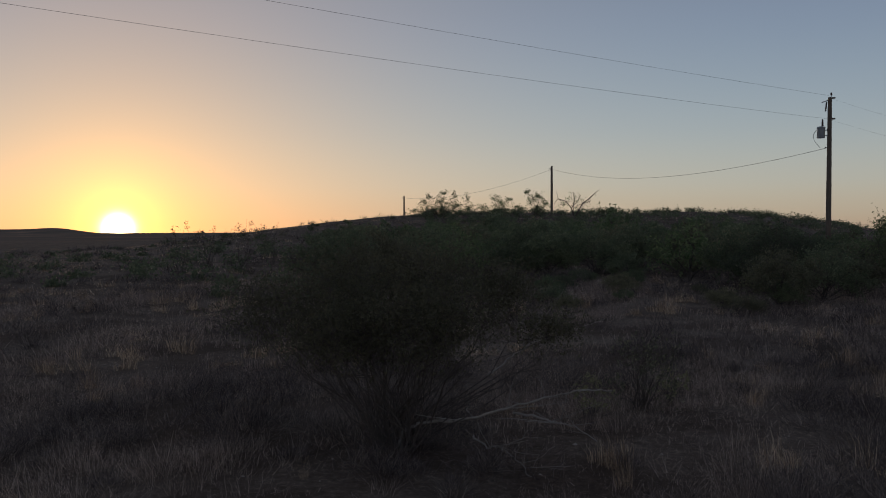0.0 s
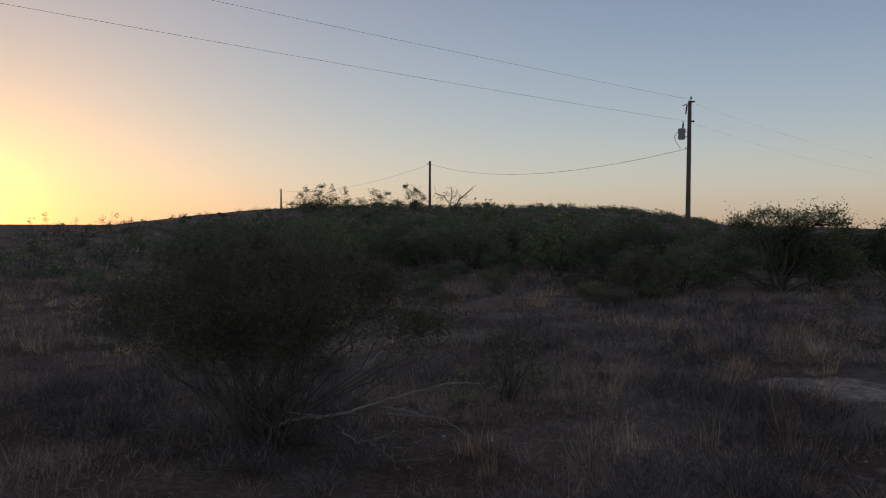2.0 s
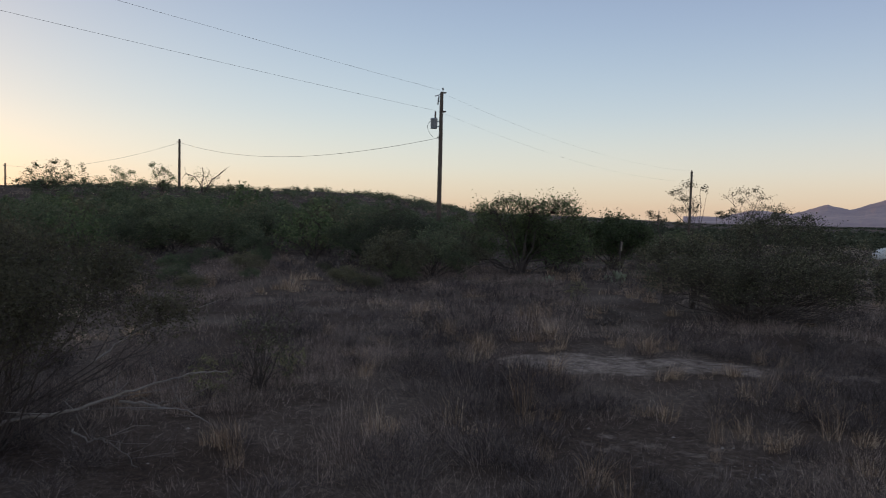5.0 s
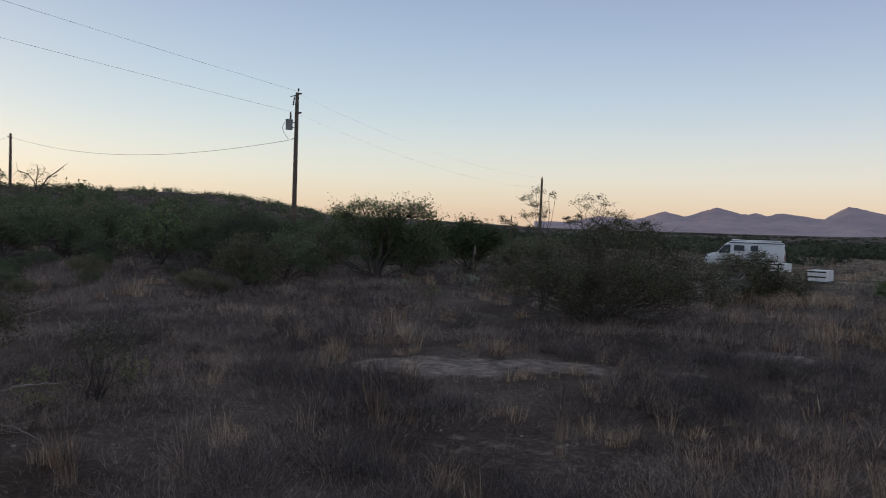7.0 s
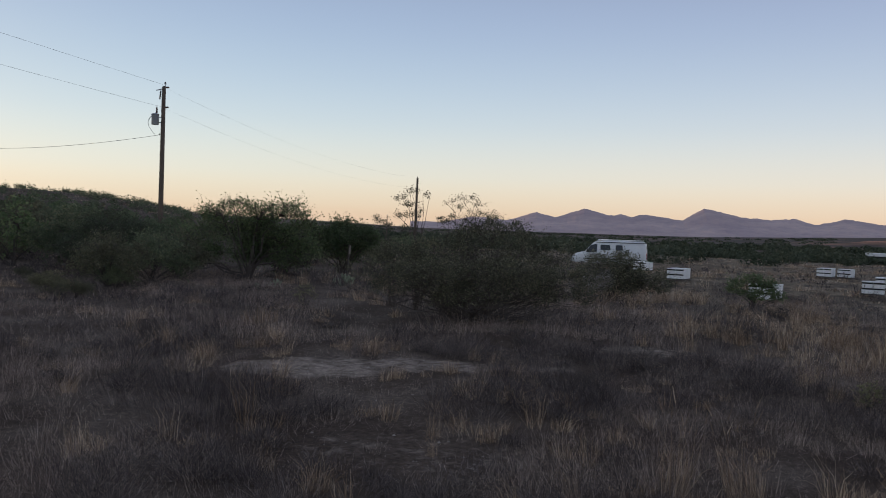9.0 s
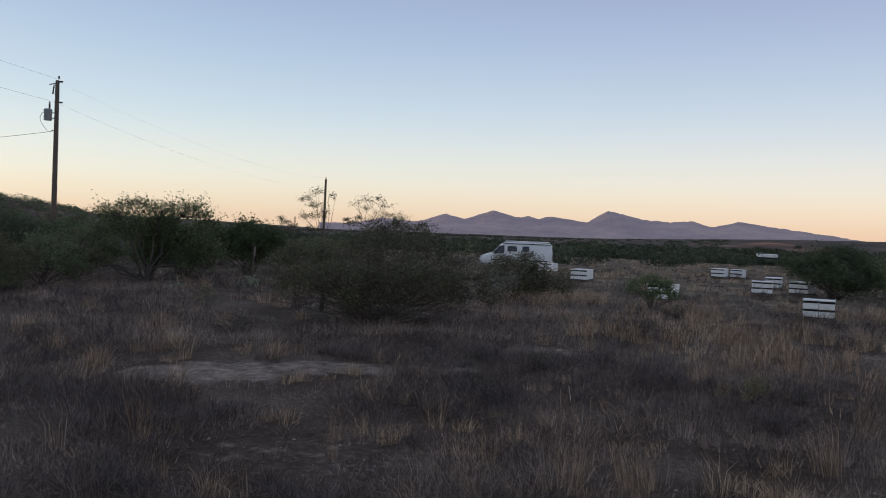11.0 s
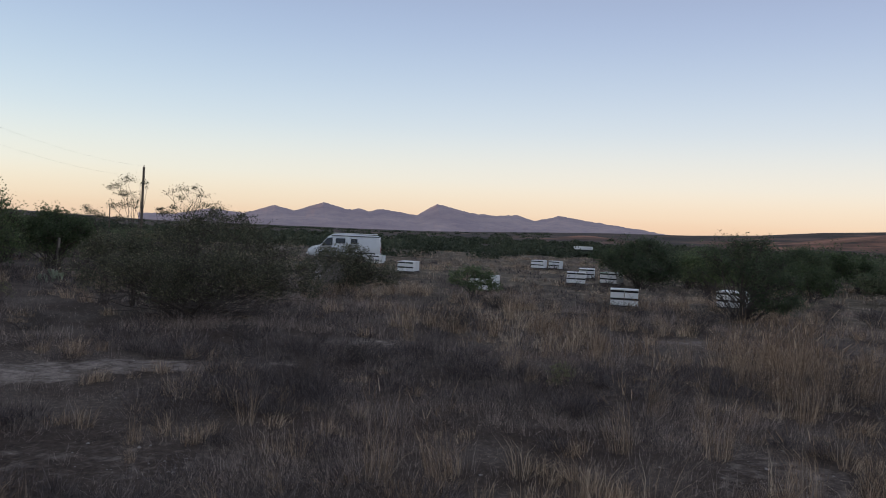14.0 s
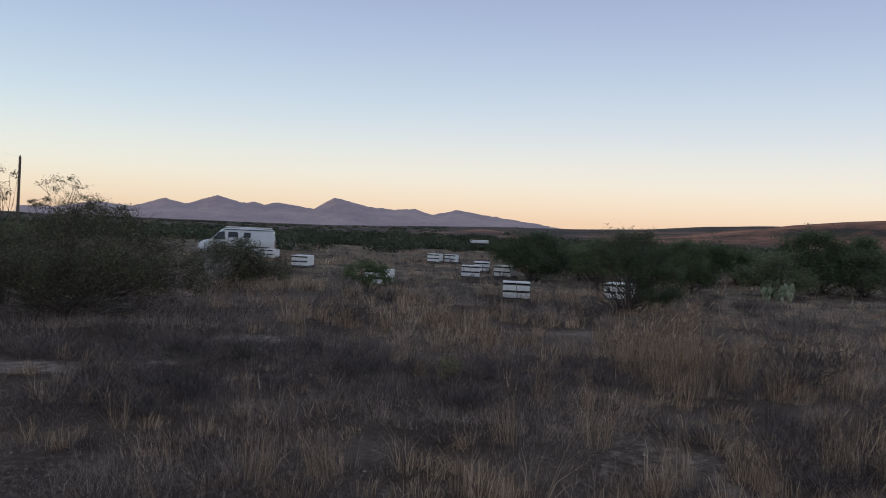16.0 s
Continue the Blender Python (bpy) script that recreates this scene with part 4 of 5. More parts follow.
for x, y, h, w in ((18.6, 3.0, 0.5, 0.95), (22.4, 6.2, 0.4, 0.7), (15.2, 7.1, 0.45, 0.8), (10.3, 6.1, 0.35, 0.75), (8.3, 5.9, 0.32, 0.7), (9.2, 12.0, 0.4, 0.9),
                   (10.6, 8.6, 0.35, 0.8), (6.0, 12.4, 0.4, 0.9), (20.8, 8.7, 0.45, 0.8), (27.5, 0.8, 0.5, 1.0), (24.8, -0.6, 0.45, 0.9), (21.3, 3.4, 0.55, 1.1), (31.0, 8.6, 0.5, 1.3)):
    if low_dead is None:
        low_dead = bare_shrub("dead_shrub", "low dark dead shrub of tangled twigs", "bush", (x, y), "dead shrubs", seed=90, height=0.5, radius=0.6, tips=900, r_base=0.008, foot=0.25)
    else:
        put_copy(low_dead, x, y, 50 * x, w / 0.6 * 0.75, h / 0.5 / (w / 0.6 * 0.75))
for x, y, h, s in ((10.1, 3.1, 0.42, 85), (10.7, 15.0, 0.7, 86), (1.6, 8.6, 0.55, 87), (2.6, 9.2, 0.5, 88), (16.2, 20.7, 1.1, 89)):
    leafy_plant("weed", "pale yellow green weed clump in dry grass", "weed", (x, y), "weeds", seed=s, height=h, radius=h * 0.55, tips=130, leaves=6, leaf=0.018, r_base=0.006, material=WEED, stems=2, foot=0.06)


def far_thicket():
    """The woods along the wash, beyond the clearing."""
    rng = np.random.RandomState(91)
    v, f, k = [], [], 0
    for n_th in range(1500):
        az = 36 + 72 * rng.random()
        d = 110 + (200 * rng.random() ** 1.3 if n_th < 700 else 1100 * rng.random() ** 1.5)
        if az > 70 and d > 330 or 71 < az < 73.9 and 116 < d < 152:            # open where the trailer stands
            continue
        x, y = polar(az, d)
        h, r = 0.7 + 1.1 * rng.random(), (1.2 + 1.6 * rng.random()) * max(1, d / 350)
        n = 80 if d < 350 else 40
        u = rng.normal(size=(n, 3))
        u /= np.linalg.norm(u, axis=1, keepdims=True)
        u[:, 2] = np.abs(u[:, 2])
        c = np.array([x, y, land_z(x, y)]) + u * [r, r, h] * (0.55 + 0.45 * rng.random((n, 1)))
        a, b = leaf_quads(rng, c, 0.75 * max(1, d / 400), 0.45 * max(1, d / 400))
        v.append(a), f.append(b + k)
        k += len(a)
    ob = arrays_part("far_thicket", np.concatenate(v), [np.concatenate(f)], FAR_GREEN)
    tagged(ob, "dark green thicket along the distant wash", "thicket", kind="stuff")


far_thicket()


# ---- poles and wires ----
def round_pole(height, r0, r1):
    return lathe([(r0, 0), (r0 * 0.99, height * 0.02), ((r0 + r1) / 2, height * 0.5), (r1, height * 0.985), (r1 * 0.8, height)], 14)


def insulator(z=0.0, r=0.055, m=None):
    return lathe([(0.02, z), (r, z + 0.02), (r * 0.6, z + 0.045), (r, z + 0.06), (r * 0.6, z + 0.085), (r * 0.9, z + 0.1), (r * 0.45, z + 0.14)], 12, m)


P1, P2, P3, P4, P0 = (20.0, 42.0), (12.05, 88.0), (-5.75, 131.0), (59.3, 64.8), (-31.4, 7.3)


def line_pole():
    """The pole that carries the transformer."""
    x, y = P1
    z0 = land_z(x, y) - 0.4
    top = 8.78 - z0
    ob = thing("utility_pole", pose(x, y, z0, 0, 0.35, 0), "weathered wooden utility pole with grey transformer", "utility pole", "utility poles")
    part("pole", round_pole(top, 0.145, 0.1), POLE_WOOD, ob, smooth=True)
    side = pose(0, 0, 0, 0, 0, 152)       # the side on which the transformer hangs
    part("ridge_pin", lathe([(0.02, top - 0.25), (0.02, top + 0.12)], 8, pose(0.09, 0.04, 0)), GALV, ob)
    part("insulator", insulator(top + 0.1, 0.06, pose(0.09, 0.04, 0)), PORCELAIN, ob, "brown porcelain pin insulator")
    for dz in (-0.05, -1.12):             # dead-end strain insulators towards the next span
        part("strain_insulator", lathe([(0.015, 0.1), (0.05, 0.16), (0.03, 0.2), (0.05, 0.25), (0.03, 0.29), (0.05, 0.34), (0.015, 0.42)], 10, pose(0.05, 0.03, top + dz, 0, 82, 30)), PORCELAIN, ob)
    tank = part("transformer_tank", lathe([(0.18, 0), (0.19, 0.02), (0.19, 0.48), (0.205, 0.5), (0.205, 0.53), (0.16, 0.57)], 22, side @ pose(0.4, 0, top - 2.08)), TANK_GREY, ob, "grey enamelled transformer can", True)
    part("tank_lid", lathe([(0.215, 0), (0.22, 0.01), (0.18, 0.06), (0.05, 0.09)], 22, side @ pose(0.4, 0, top - 1.56)), TANK_GREY, tank, smooth=True)
    part("bushing", lathe([(0.03, 0), (0.06, 0.04), (0.035, 0.08), (0.06, 0.13), (0.035, 0.17), (0.055, 0.22), (0.03, 0.26), (0.045, 0.3), (0.015, 0.38)], 12, side @ pose(0.33, 0, top - 1.48)), PORCELAIN, tank)
    for dz in (-1.95, -1.68):
        part("bracket", box(0.3, 0.07, 0.05, (0, 0, 0), 0.008, side @ pose(0.2, 0, top + dz)), GALV, ob)
    cut = part("fuse_cutout", box(0.34, 0.05, 0.05, (0, 0, 0), 0.01, side @ pose(0.22, 0, top - 0.2, 0, 18, 0)), GALV, ob)
    part("fuse_tube", lathe([(0.025, 0), (0.045, 0.03), (0.03, 0.1), (0.045, 0.18), (0.03, 0.26), (0.045, 0.34), (0.02, 0.5)], 10, side @ pose(0.2, 0, top - 0.72, 0, -6, 0)), BLACK_TRIM, cut)
    # slack leads from the can to the service drop
    for k in (-1, 1):
        pts = bezier(np.array([0.6, 0.05 * k, top - 1.66]), np.array([0.98, 0.08 * k, top - 2.0]), np.array([0.42, 0.03 * k, top - 2.58]), 12)
        v, f = tubes(pts[:-1], pts[1:], np.full(11, 0.009), np.full(11, 0.009), 5)
        lead = arrays_part("lead_wire", v, [f], BLACK_RUBBER, ob)
        lead.matrix_basis = side
    part("clevis", lathe([(0.03, -0.04), (0.045, 0), (0.03, 0.04)], 10, side @ pose(0.17, 0, top - 2.58)), PORCELAIN, ob)
    part("ground_wire", box(0.012, 0.012, top - 3.0, (0.0, 0.15, (top - 3.0) / 2 + 0.2)), CABLE, ob)
    return ob


def plain_pole(at, top_z, label, r=0.13, lean=0.0, pin=True):
    x, y = at
    z0 = land_z(x, y) - 0.4
    h = top_z - z0
    ob = thing("service_pole", pose(x, y, z0, 0, lean, 0), label, "utility pole", "utility poles")
    part("pole", round_pole(h, r, r * 0.75), POLE_WOOD, ob, smooth=True)
    part("insulator", insulator(0, 0.055, pose(0, 0, h + 0.02) if pin else pose(-r, 0, h - 0.3, 0, -90, 0)), PORCELAIN, ob)
    part("bolt", lathe([(0.015, -0.17), (0.03, -0.165), (0.015, 0.17)], 8, pose(0, 0, h - 0.35, 0, 90, 30)), GALV, ob)
    return ob


line_pole()
plain_pole(P2, 8.95, "dark wooden service pole on the hill crest", 0.15, pin=False)
plain_pole(P3, 7.65, "short wooden service pole beyond the crest", 0.15, pin=False)
plain_pole(P4, 6.65, "distant wooden line pole behind the shrubs", 0.15, 1.2)
plain_pole(P0, 9.6, "wooden line pole at the start of the span", 0.16)


def far_post(x, y, top_z):
    z0 = land_z(x, y) - 0.3
    ob = thing("fence_post", pose(x, y, z0, 0, 1.0, 0), "thin dark wooden post far beyond the shrubs", "post")
    part("post", round_pole(top_z - z0, 0.09, 0.07), POLE_WOOD, ob, smooth=True)
    part("cap_wire", lathe([(0.012, top_z - z0), (0.012, top_z - z0 + 0.15)], 6), GALV, ob)


far_post(77.9, 91.4, 2.75)


def wire(a, b, sag, label, radius=0.0065):
    a, b = np.array(a, float), np.array(b, float)
    t = np.linspace(0, 1, 49)[:, None]
    p = a + (b - a) * t
    p[:, 2] -= 4 * sag * (t * (1 - t))[:, 0]
    v, f = tubes(p[:-1], p[1:], np.full(48, radius), np.full(48, radius), 5)
    ob = arrays_part("overhead_wire", v, [f], CABLE)
    tagged(ob, label, "wire", "overhead wires")


wire((*P1, 8.86), (*P0, 9.7), 0.25, "bare overhead line wire strung between poles", 0.005)
wire((*P1, 7.66), (*P0, 8.45), 0.3, "bare overhead neutral wire strung between poles", 0.005)
wire((*P1, 8.74), (*P4, 6.7), 0.9, "bare overhead line wire strung between poles", 0.0026)
wire((*P1, 7.64), (*P4, 5.6), 0.9, "bare overhead neutral wire strung between poles", 0.0026)
wire((19.85, 42.1, 6.16), (P2[0], P2[1], 8.62), 1.25, "sagging service cable from transformer to hill pole", 0.011)
wire((P2[0], P2[1], 8.6), (P3[0], P3[1], 7.35), 1.1, "sagging service cable between the hill poles", 0.011)


# ---- hives ----
def beehive(m, label="white painted two-storey wooden beehive on a pallet", lid=HIVE_WHITE):
    ob = thing("beehive", m, label, "beehive", "beehives")
    part("bottom_board", box(0.41, 0.55, 0.03, (0, 0.02, 0.015), 0.004), HIVE_DARK, ob)
    for k in range(2):
        z = 0.03 + 0.218 * k
        b = part("hive_body", box(0.38, 0.48, 0.216, (0, 0, z + 0.108), 0.006), HIVE_WHITE, ob)
        # a near-black strip draws the shadow in the gap above each box
        part("gap_shade_band", box(0.374, 0.012, 0.058, (0, -0.237, z + 0.187), 0.002), HIVE_DARK, b, "near-black strip for the gap shadow along the top of the box")
    part("lid", box(0.396, 0.5, 0.034, (0, 0, 0.483), 0.006), lid, ob)
    return ob


def pallet(m):
    ob = thing("pallet", m, "grey wooden pallet under the hives", "pallet", "pallets")
    for x in (-0.42, 0, 0.42):
        part("runner", box(0.06, 1.1, 0.07, (x, 0, 0.035), 0.004), PALLET_WOOD, ob)
    for k in range(5):
        part("deck_board", box(0.98, 0.15, 0.02, (0, -0.46 + 0.23 * k, 0.08), 0.003), PALLET_WOOD, ob)
    return ob


PALE_GREEN = surface("pale_green_paint", (0.4, 0.5, 0.42), (0.58, 0.68, 0.58), 9, 2.5, 0.7, relief=0.004)
first_pallet = None
first_hive = None
green_hive = None
for x, y, turn, cells in ((24.1, 6.05, 12, "--ww"), (34.6, 19.4, 30, "wwww"), (34.4, 10.9, 14, "--ww"), (41.45, 12.65, 14, "wwww"), (37.1, 10.1, 30, "gwwg"), (49.1, 18.2, 26, "wwww"),
                          (50.2, 17.35, 40, "--ww"), (27.0, 3.4, 25, "wwww"), (26.4, 11.6, 30, "wwgw"), (25.3, 17.5, 20, "wwww"), (41.2, 25.4, 35, "gwww"),):
    # each pallet faces the clearing, turned by its own amount
    facing = math.degrees(math.atan2(x, -y)) - 90 + 90 - turn + 12
    base = pose(x, y, land_z(x, y) + 0.0, 0, 0, facing)
    first_pallet = copy_thing(first_pallet, base) if first_pallet else pallet(base)
    for k, c in enumerate(cells):
        if c == "-":
            continue
        m = base @ pose(-0.2 + 0.4 * (k % 2), -0.255 + 0.51 * (k // 2), 0.091, 0, 0, (0 if k < 2 else 180) + random.uniform(-1.5, 1.5))
        if c == "w":
            first_hive = copy_thing(first_hive, m) if first_hive else beehive(m)
        else:
            green_hive = copy_thing(green_hive, m) if green_hive else beehive(m, "white two-storey beehive with pale green lid", PALE_GREEN)


# ---- the van ----
def loft(sections):
    """A skin over closed loops of equal count."""
    bm = bmesh.new()
    rings = [[bm.verts.new(p) for p in s] for s in sections]
    n = len(rings[0])
    for a, b in zip(rings, rings[1:]):
        for k in range(n):
            bm.faces.new((a[k], a[(k + 1) % n], b[(k + 1) % n], b[k]))
    bm.faces.new(rings[0][::-1])
    bm.faces.new(rings[-1])
    return bm


def side_panel(pts, y, out):
    """A thin pane in the side of the body; pts are (length, height) pairs, leaning in towards the top."""
    bm = bmesh.new()
    lean = lambda z: y - math.copysign(max(0, z - 1.1) * 0.13, y)
    a = [bm.verts.new((px, lean(pz) + out, pz)) for px, pz in pts]
    b = [bm.verts.new((px, lean(pz) - math.copysign(0.03, y), pz)) for px, pz in pts]
    bm.faces.new(a), bm.faces.new(b[::-1])
    for k in range(len(a)):
        bm.faces.new((a[k], a[(k + 1) % len(a)], b[(k + 1) % len(a)], b[k]))
    return bm


def van(m):
    ob = thing("van", m, "parked white full-size passenger van with dark windows", "van")
    # stations along the length: x, floor, belt, roof, half width
    st = [(-2.68, 0.62, 1.0, 1.45, 0.86), (-2.62, 0.45, 1.05, 1.9, 0.95), (-2.45, 0.4, 1.08, 2.02, 0.98), (-1.2, 0.38, 1.08, 2.08, 0.99), (0.4, 0.38, 1.08, 2.08, 0.99),
          (0.95, 0.38, 1.08, 2.02, 0.99), (1.2, 0.38, 1.08, 1.9, 0.98), (1.85, 0.38, 1.06, 1.22, 0.97), (2.45, 0.4, 0.95, 1.06, 0.93), (2.68, 0.48, 0.8, 0.92, 0.84), (2.74, 0.55, 0.7, 0.78, 0.78)]
    sections = []
    for x, lo, belt, hi, w in st:
        top = w - max(0, hi - 1.1) * 0.13 - 0.04
        sections.append([(x, -w + 0.05, lo), (x, -w, lo + 0.12), (x, -w, belt), (x, -top - 0.01, hi - 0.12), (x, -top + 0.12, hi), (x, 0, hi + 0.03),
                         (x, top - 0.12, hi), (x, top + 0.01, hi - 0.12), (x, w, belt), (x, w, lo + 0.12), (x, w - 0.05, lo)])
    part("body", loft(sections), VAN_WHITE, ob, "white painted body", True)
    for s in (-1, 1):
        y = s * 0.99
        part("front_door_window", side_panel([(0.98, 1.2), (1.72, 1.2), (1.32, 1.72), (1.02, 1.8), (0.9, 1.8), (0.9, 1.25)], y, s * 0.012), GLASS, ob)
        part("side_window", side_panel([(-0.05, 1.38), (0.66, 1.38), (0.66, 1.72), (0.6, 1.77), (-0.01, 1.77), (-0.05, 1.72)], y, s * 0.012), GLASS, ob)
        part("side_window", side_panel([(-0.95, 1.38), (-0.45, 1.38), (-0.45, 1.72), (-0.5, 1.77), (-0.9, 1.77), (-0.95, 1.72)], y, s * 0.012), GLASS, ob)
        part("drip_rail", box(3.6, 0.03, 0.05, (-0.8, s * 0.885, 1.95), 0.004), BLACK_TRIM, ob)
        part("side_moulding", box(4.2, 0.02, 0.07, (-0.2, s * 0.995, 0.72), 0.006), BLACK_TRIM, ob)
        part("door_handle", box(0.16, 0.03, 0.035, (0.98, s * 0.995, 1.08), 0.006), BLACK_TRIM, ob)
        mirror = part("side_mirror", box(0.14, 0.2, 0.26, (1.55, s * 1.12, 1.3), 0.03), BLACK_TRIM, ob)
        part("mirror_arm", box(0.05, 0.16, 0.05, (1.55, s * 1.02, 1.22), 0.01), BLACK_TRIM, mirror)
        part("headlight", box(0.06, 0.3, 0.17, (2.71, s * 0.6, 0.8), 0.015), LAMP_CLEAR, ob)
        part("taillight", box(0.05, 0.13, 0.4, (-2.66, s * 0.82, 1.0), 0.012), LAMP_RED, ob)
        for x in (-1.65, 1.75):
            turn = pose(x, s * 0.84, 0.36, 90, 0, 0)
            w = part("wheel", lathe([(0.2, -0.11), (0.3, -0.11), (0.355, -0.08), (0.365, 0), (0.355, 0.08), (0.3, 0.11), (0.2, 0.11)], 28, turn), BLACK_RUBBER, ob, "black tyre", True)
            part("rim", lathe([(0.06, -0.125), (0.17, -0.1), (0.2, -0.118), (0.205, 0), (0.2, 0.118), (0.17, 0.1), (0.06, 0.125)], 24, turn), CHROME, w, smooth=True)
    glass = bmesh.new()
    a = [glass.verts.new(p) for p in ((1.86, -0.86, 1.25), (1.86, 0.86, 1.25), (1.27, 0.74, 1.87), (1.27, -0.74, 1.87))]
    b = [glass.verts.new(v.co - Vector((0.03, 0, 0.03))) for v in a]
    glass.faces.new(a), glass.faces.new(b[::-1])
    for k in range(4):
        glass.faces.new((a[k], a[(k + 1) % 4], b[(k + 1) % 4], b[k]))
    part("windshield", glass, GLASS, ob)
    part("rear_window", box(0.03, 1.3, 0.45, (-2.655, 0, 1.55), 0.01, None), GLASS, ob)
    part("grille", box(0.05, 0.8, 0.2, (2.735, 0, 0.76), 0.01), BLACK_TRIM, ob)
    part("front_bumper", box(0.16, 1.9, 0.2, (2.75, 0, 0.52), 0.04), CHROME, ob)
    part("rear_bumper", box(0.16, 1.9, 0.16, (-2.74, 0, 0.52), 0.04), CHROME, ob)
    part("roof_rib", box(3.3, 1.35, 0.05, (-0.75, 0, 2.12), 0.02), VAN_WHITE, ob, "raised white roof panel")
    return ob


vx, vy = 51.9, 34.9
van(pose(vx, vy, land_z(vx, vy) + 0.0, 0, 0, 124 - 4))


def trailer(m):
    ob = thing("trailer", m, "distant low white box trailer beyond the thicket", "trailer")
    part("box_body", box(3.4, 1.9, 0.55, (0, 0, 1.28), 0.06), VAN_WHITE, ob)
    part("chassis", box(4.2, 1.2, 0.5, (0.3, 0, 0.76), 0.02), BLACK_TRIM, ob)
    for s in (-1, 1):
        part("wheel", lathe([(0.15, -0.1), (0.32, -0.08), (0.33, 0), (0.32, 0.08), (0.15, 0.1)], 20, pose(0, s * 0.8, 0.33, 90, 0, 0)), BLACK_RUBBER, ob)
    return ob


tx, ty = 143.4, 45.5
trailer(pose(tx, ty, land_z(tx, ty), 0, 0, 110))


# ---- prickly pears, a stake, fallen branches, stones ----
def prickly_pear(x, y, seed, height, n, label, spread=0.95):
    rng = random.Random(seed)
    ob = thing("prickly_pear", pose(x, y, land_z(x, y) - 0.02), label, "cactus", "prickly pears")
    pads = [(Vector((rng.uniform(-1, 1) * height * spread, rng.uniform(-0.4, 0.4) * height, 0.0)), 0) for _ in range(n // 4)]
    made = 0
    while made < n and made < len(pads):
        foot, level = pads[made]
        s = height * rng.uniform(0.16, 0.24)
        bm = bmesh.new()
        bmesh.ops.create_uvsphere(bm, u_segments=10, v_segments=7, radius=0.5)
        bmesh.ops.scale(bm, vec=(0.62 * s, 0.13 * s, s), verts=bm.verts)
        for v in bm.verts:
            v.co.x *= 1 + 0.35 * v.co.z / s
        bmesh.ops.translate(bm, vec=(0, 0, s * 0.46), verts=bm.verts)
        turn = pose(*foot, rng.uniform(-18, 18), rng.uniform(-28, 28), rng.uniform(0, 180))
        tip = turn @ Vector((0, 0, s * 0.88))
        bmesh.ops.transform(bm, matrix=turn, verts=bm.verts)
        part("pad", bm, PEAR_GREEN, ob, smooth=True)
        if level < 3:
            for _ in range(rng.choice((1, 2, 2))):
                pads.append((tip + Vector((rng.uniform(-0.06, 0.06), rng.uniform(-0.04, 0.04), -0.02)), level + 1))
        made += 1
    return ob


prickly_pear(34.6, -1.6, 5, 1.5, 70, "pale green prickly pear clump under a mesquite")
prickly_pear(13.0, 19.9, 6, 0.5, 20, "low grey prickly pear clump in the grass")
prickly_pear(16.0, 20.6, 7, 0.8, 26, "upright yellow green prickly pear clump in the grass", 0.4)


def stake(x, y):
    ob = thing("fence_stake", pose(x, y, land_z(x, y) - 0.1, 2, 3, 20), "weathered dark wooden stake standing in scrub", "stake")
    part("post", box(0.055, 0.045, 1.35, (0, 0, 0.68), 0.012), BARK, ob)
    part("cap_board", box(0.085, 0.02, 0.3, (0, -0.034, 1.18), 0.004), PALLET_WOOD, ob)


stake(17.3, 22.1)


def rope(pts, radii, sides=6):
    """One tapering tube along a line of points."""
    bm = bmesh.new()
    rings = []
    for k, (p, r) in enumerate(zip(pts, radii)):
        d = Vector(pts[min(k + 1, len(pts) - 1)] - pts[max(k - 1, 0)]).normalized()
        u = d.cross(Vector((0.3, 0.1, 1))).normalized()
        v = d.cross(u)
        rings.append([bm.verts.new(Vector(p) + (u * math.cos(a) + v * math.sin(a)) * r) for a in (2 * math.pi * i / sides for i in range(sides))])
    for a, b in zip(rings, rings[1:]):
        for k in range(sides):
            bm.faces.new((a[k], a[(k + 1) % sides], b[(k + 1) % sides], b[k]))
    bm.faces.new(rings[0]), bm.faces.new(rings[-1])
    return bm


def fallen_branch(points, r0, seed, label):
    """A bleached branch along a few bends, with side twigs."""
    rng = np.random.RandomState(seed)
    pts = []
    for a, b in zip(points, points[1:]):
        a, b = np.array(a, float), np.array(b, float)
        for t in np.linspace(0, 1, 6)[:-1]:
            pts.append(a + (b - a) * t + rng.normal(size=3) * 0.007)
    pts.append(np.array(points[-1], float))
    pts = np.array(pts)
    pts[:, 2] = np.array([land_z(x, y) for x, y in pts[:, :2]]) + np.maximum(pts[:, 2], 0.01)
    n = len(pts) - 1
    rr = np.linspace(r0, r0 * 0.3, n + 1)
    ob = thing("fallen_branch", pose(*pts[0]), label, "branch", "fallen branches")
    o = pts[0]
    part("limb", rope(pts - o, rr), GREY_TWIG, ob, smooth=True)
    for _ in range(9):
        k = rng.randint(n // 3, n)
        d = rng.normal(size=3) * 0.18
        d[2] = abs(d[2]) * 0.6
        m = pts[k] + d
        part("twig", rope(np.array([pts[k], m, m + d * 0.7 + rng.normal(size=3) * 0.05]) - o, np.array([0.5, 0.35, 0.2]) * rr[k], 5), GREY_TWIG, ob, smooth=True)


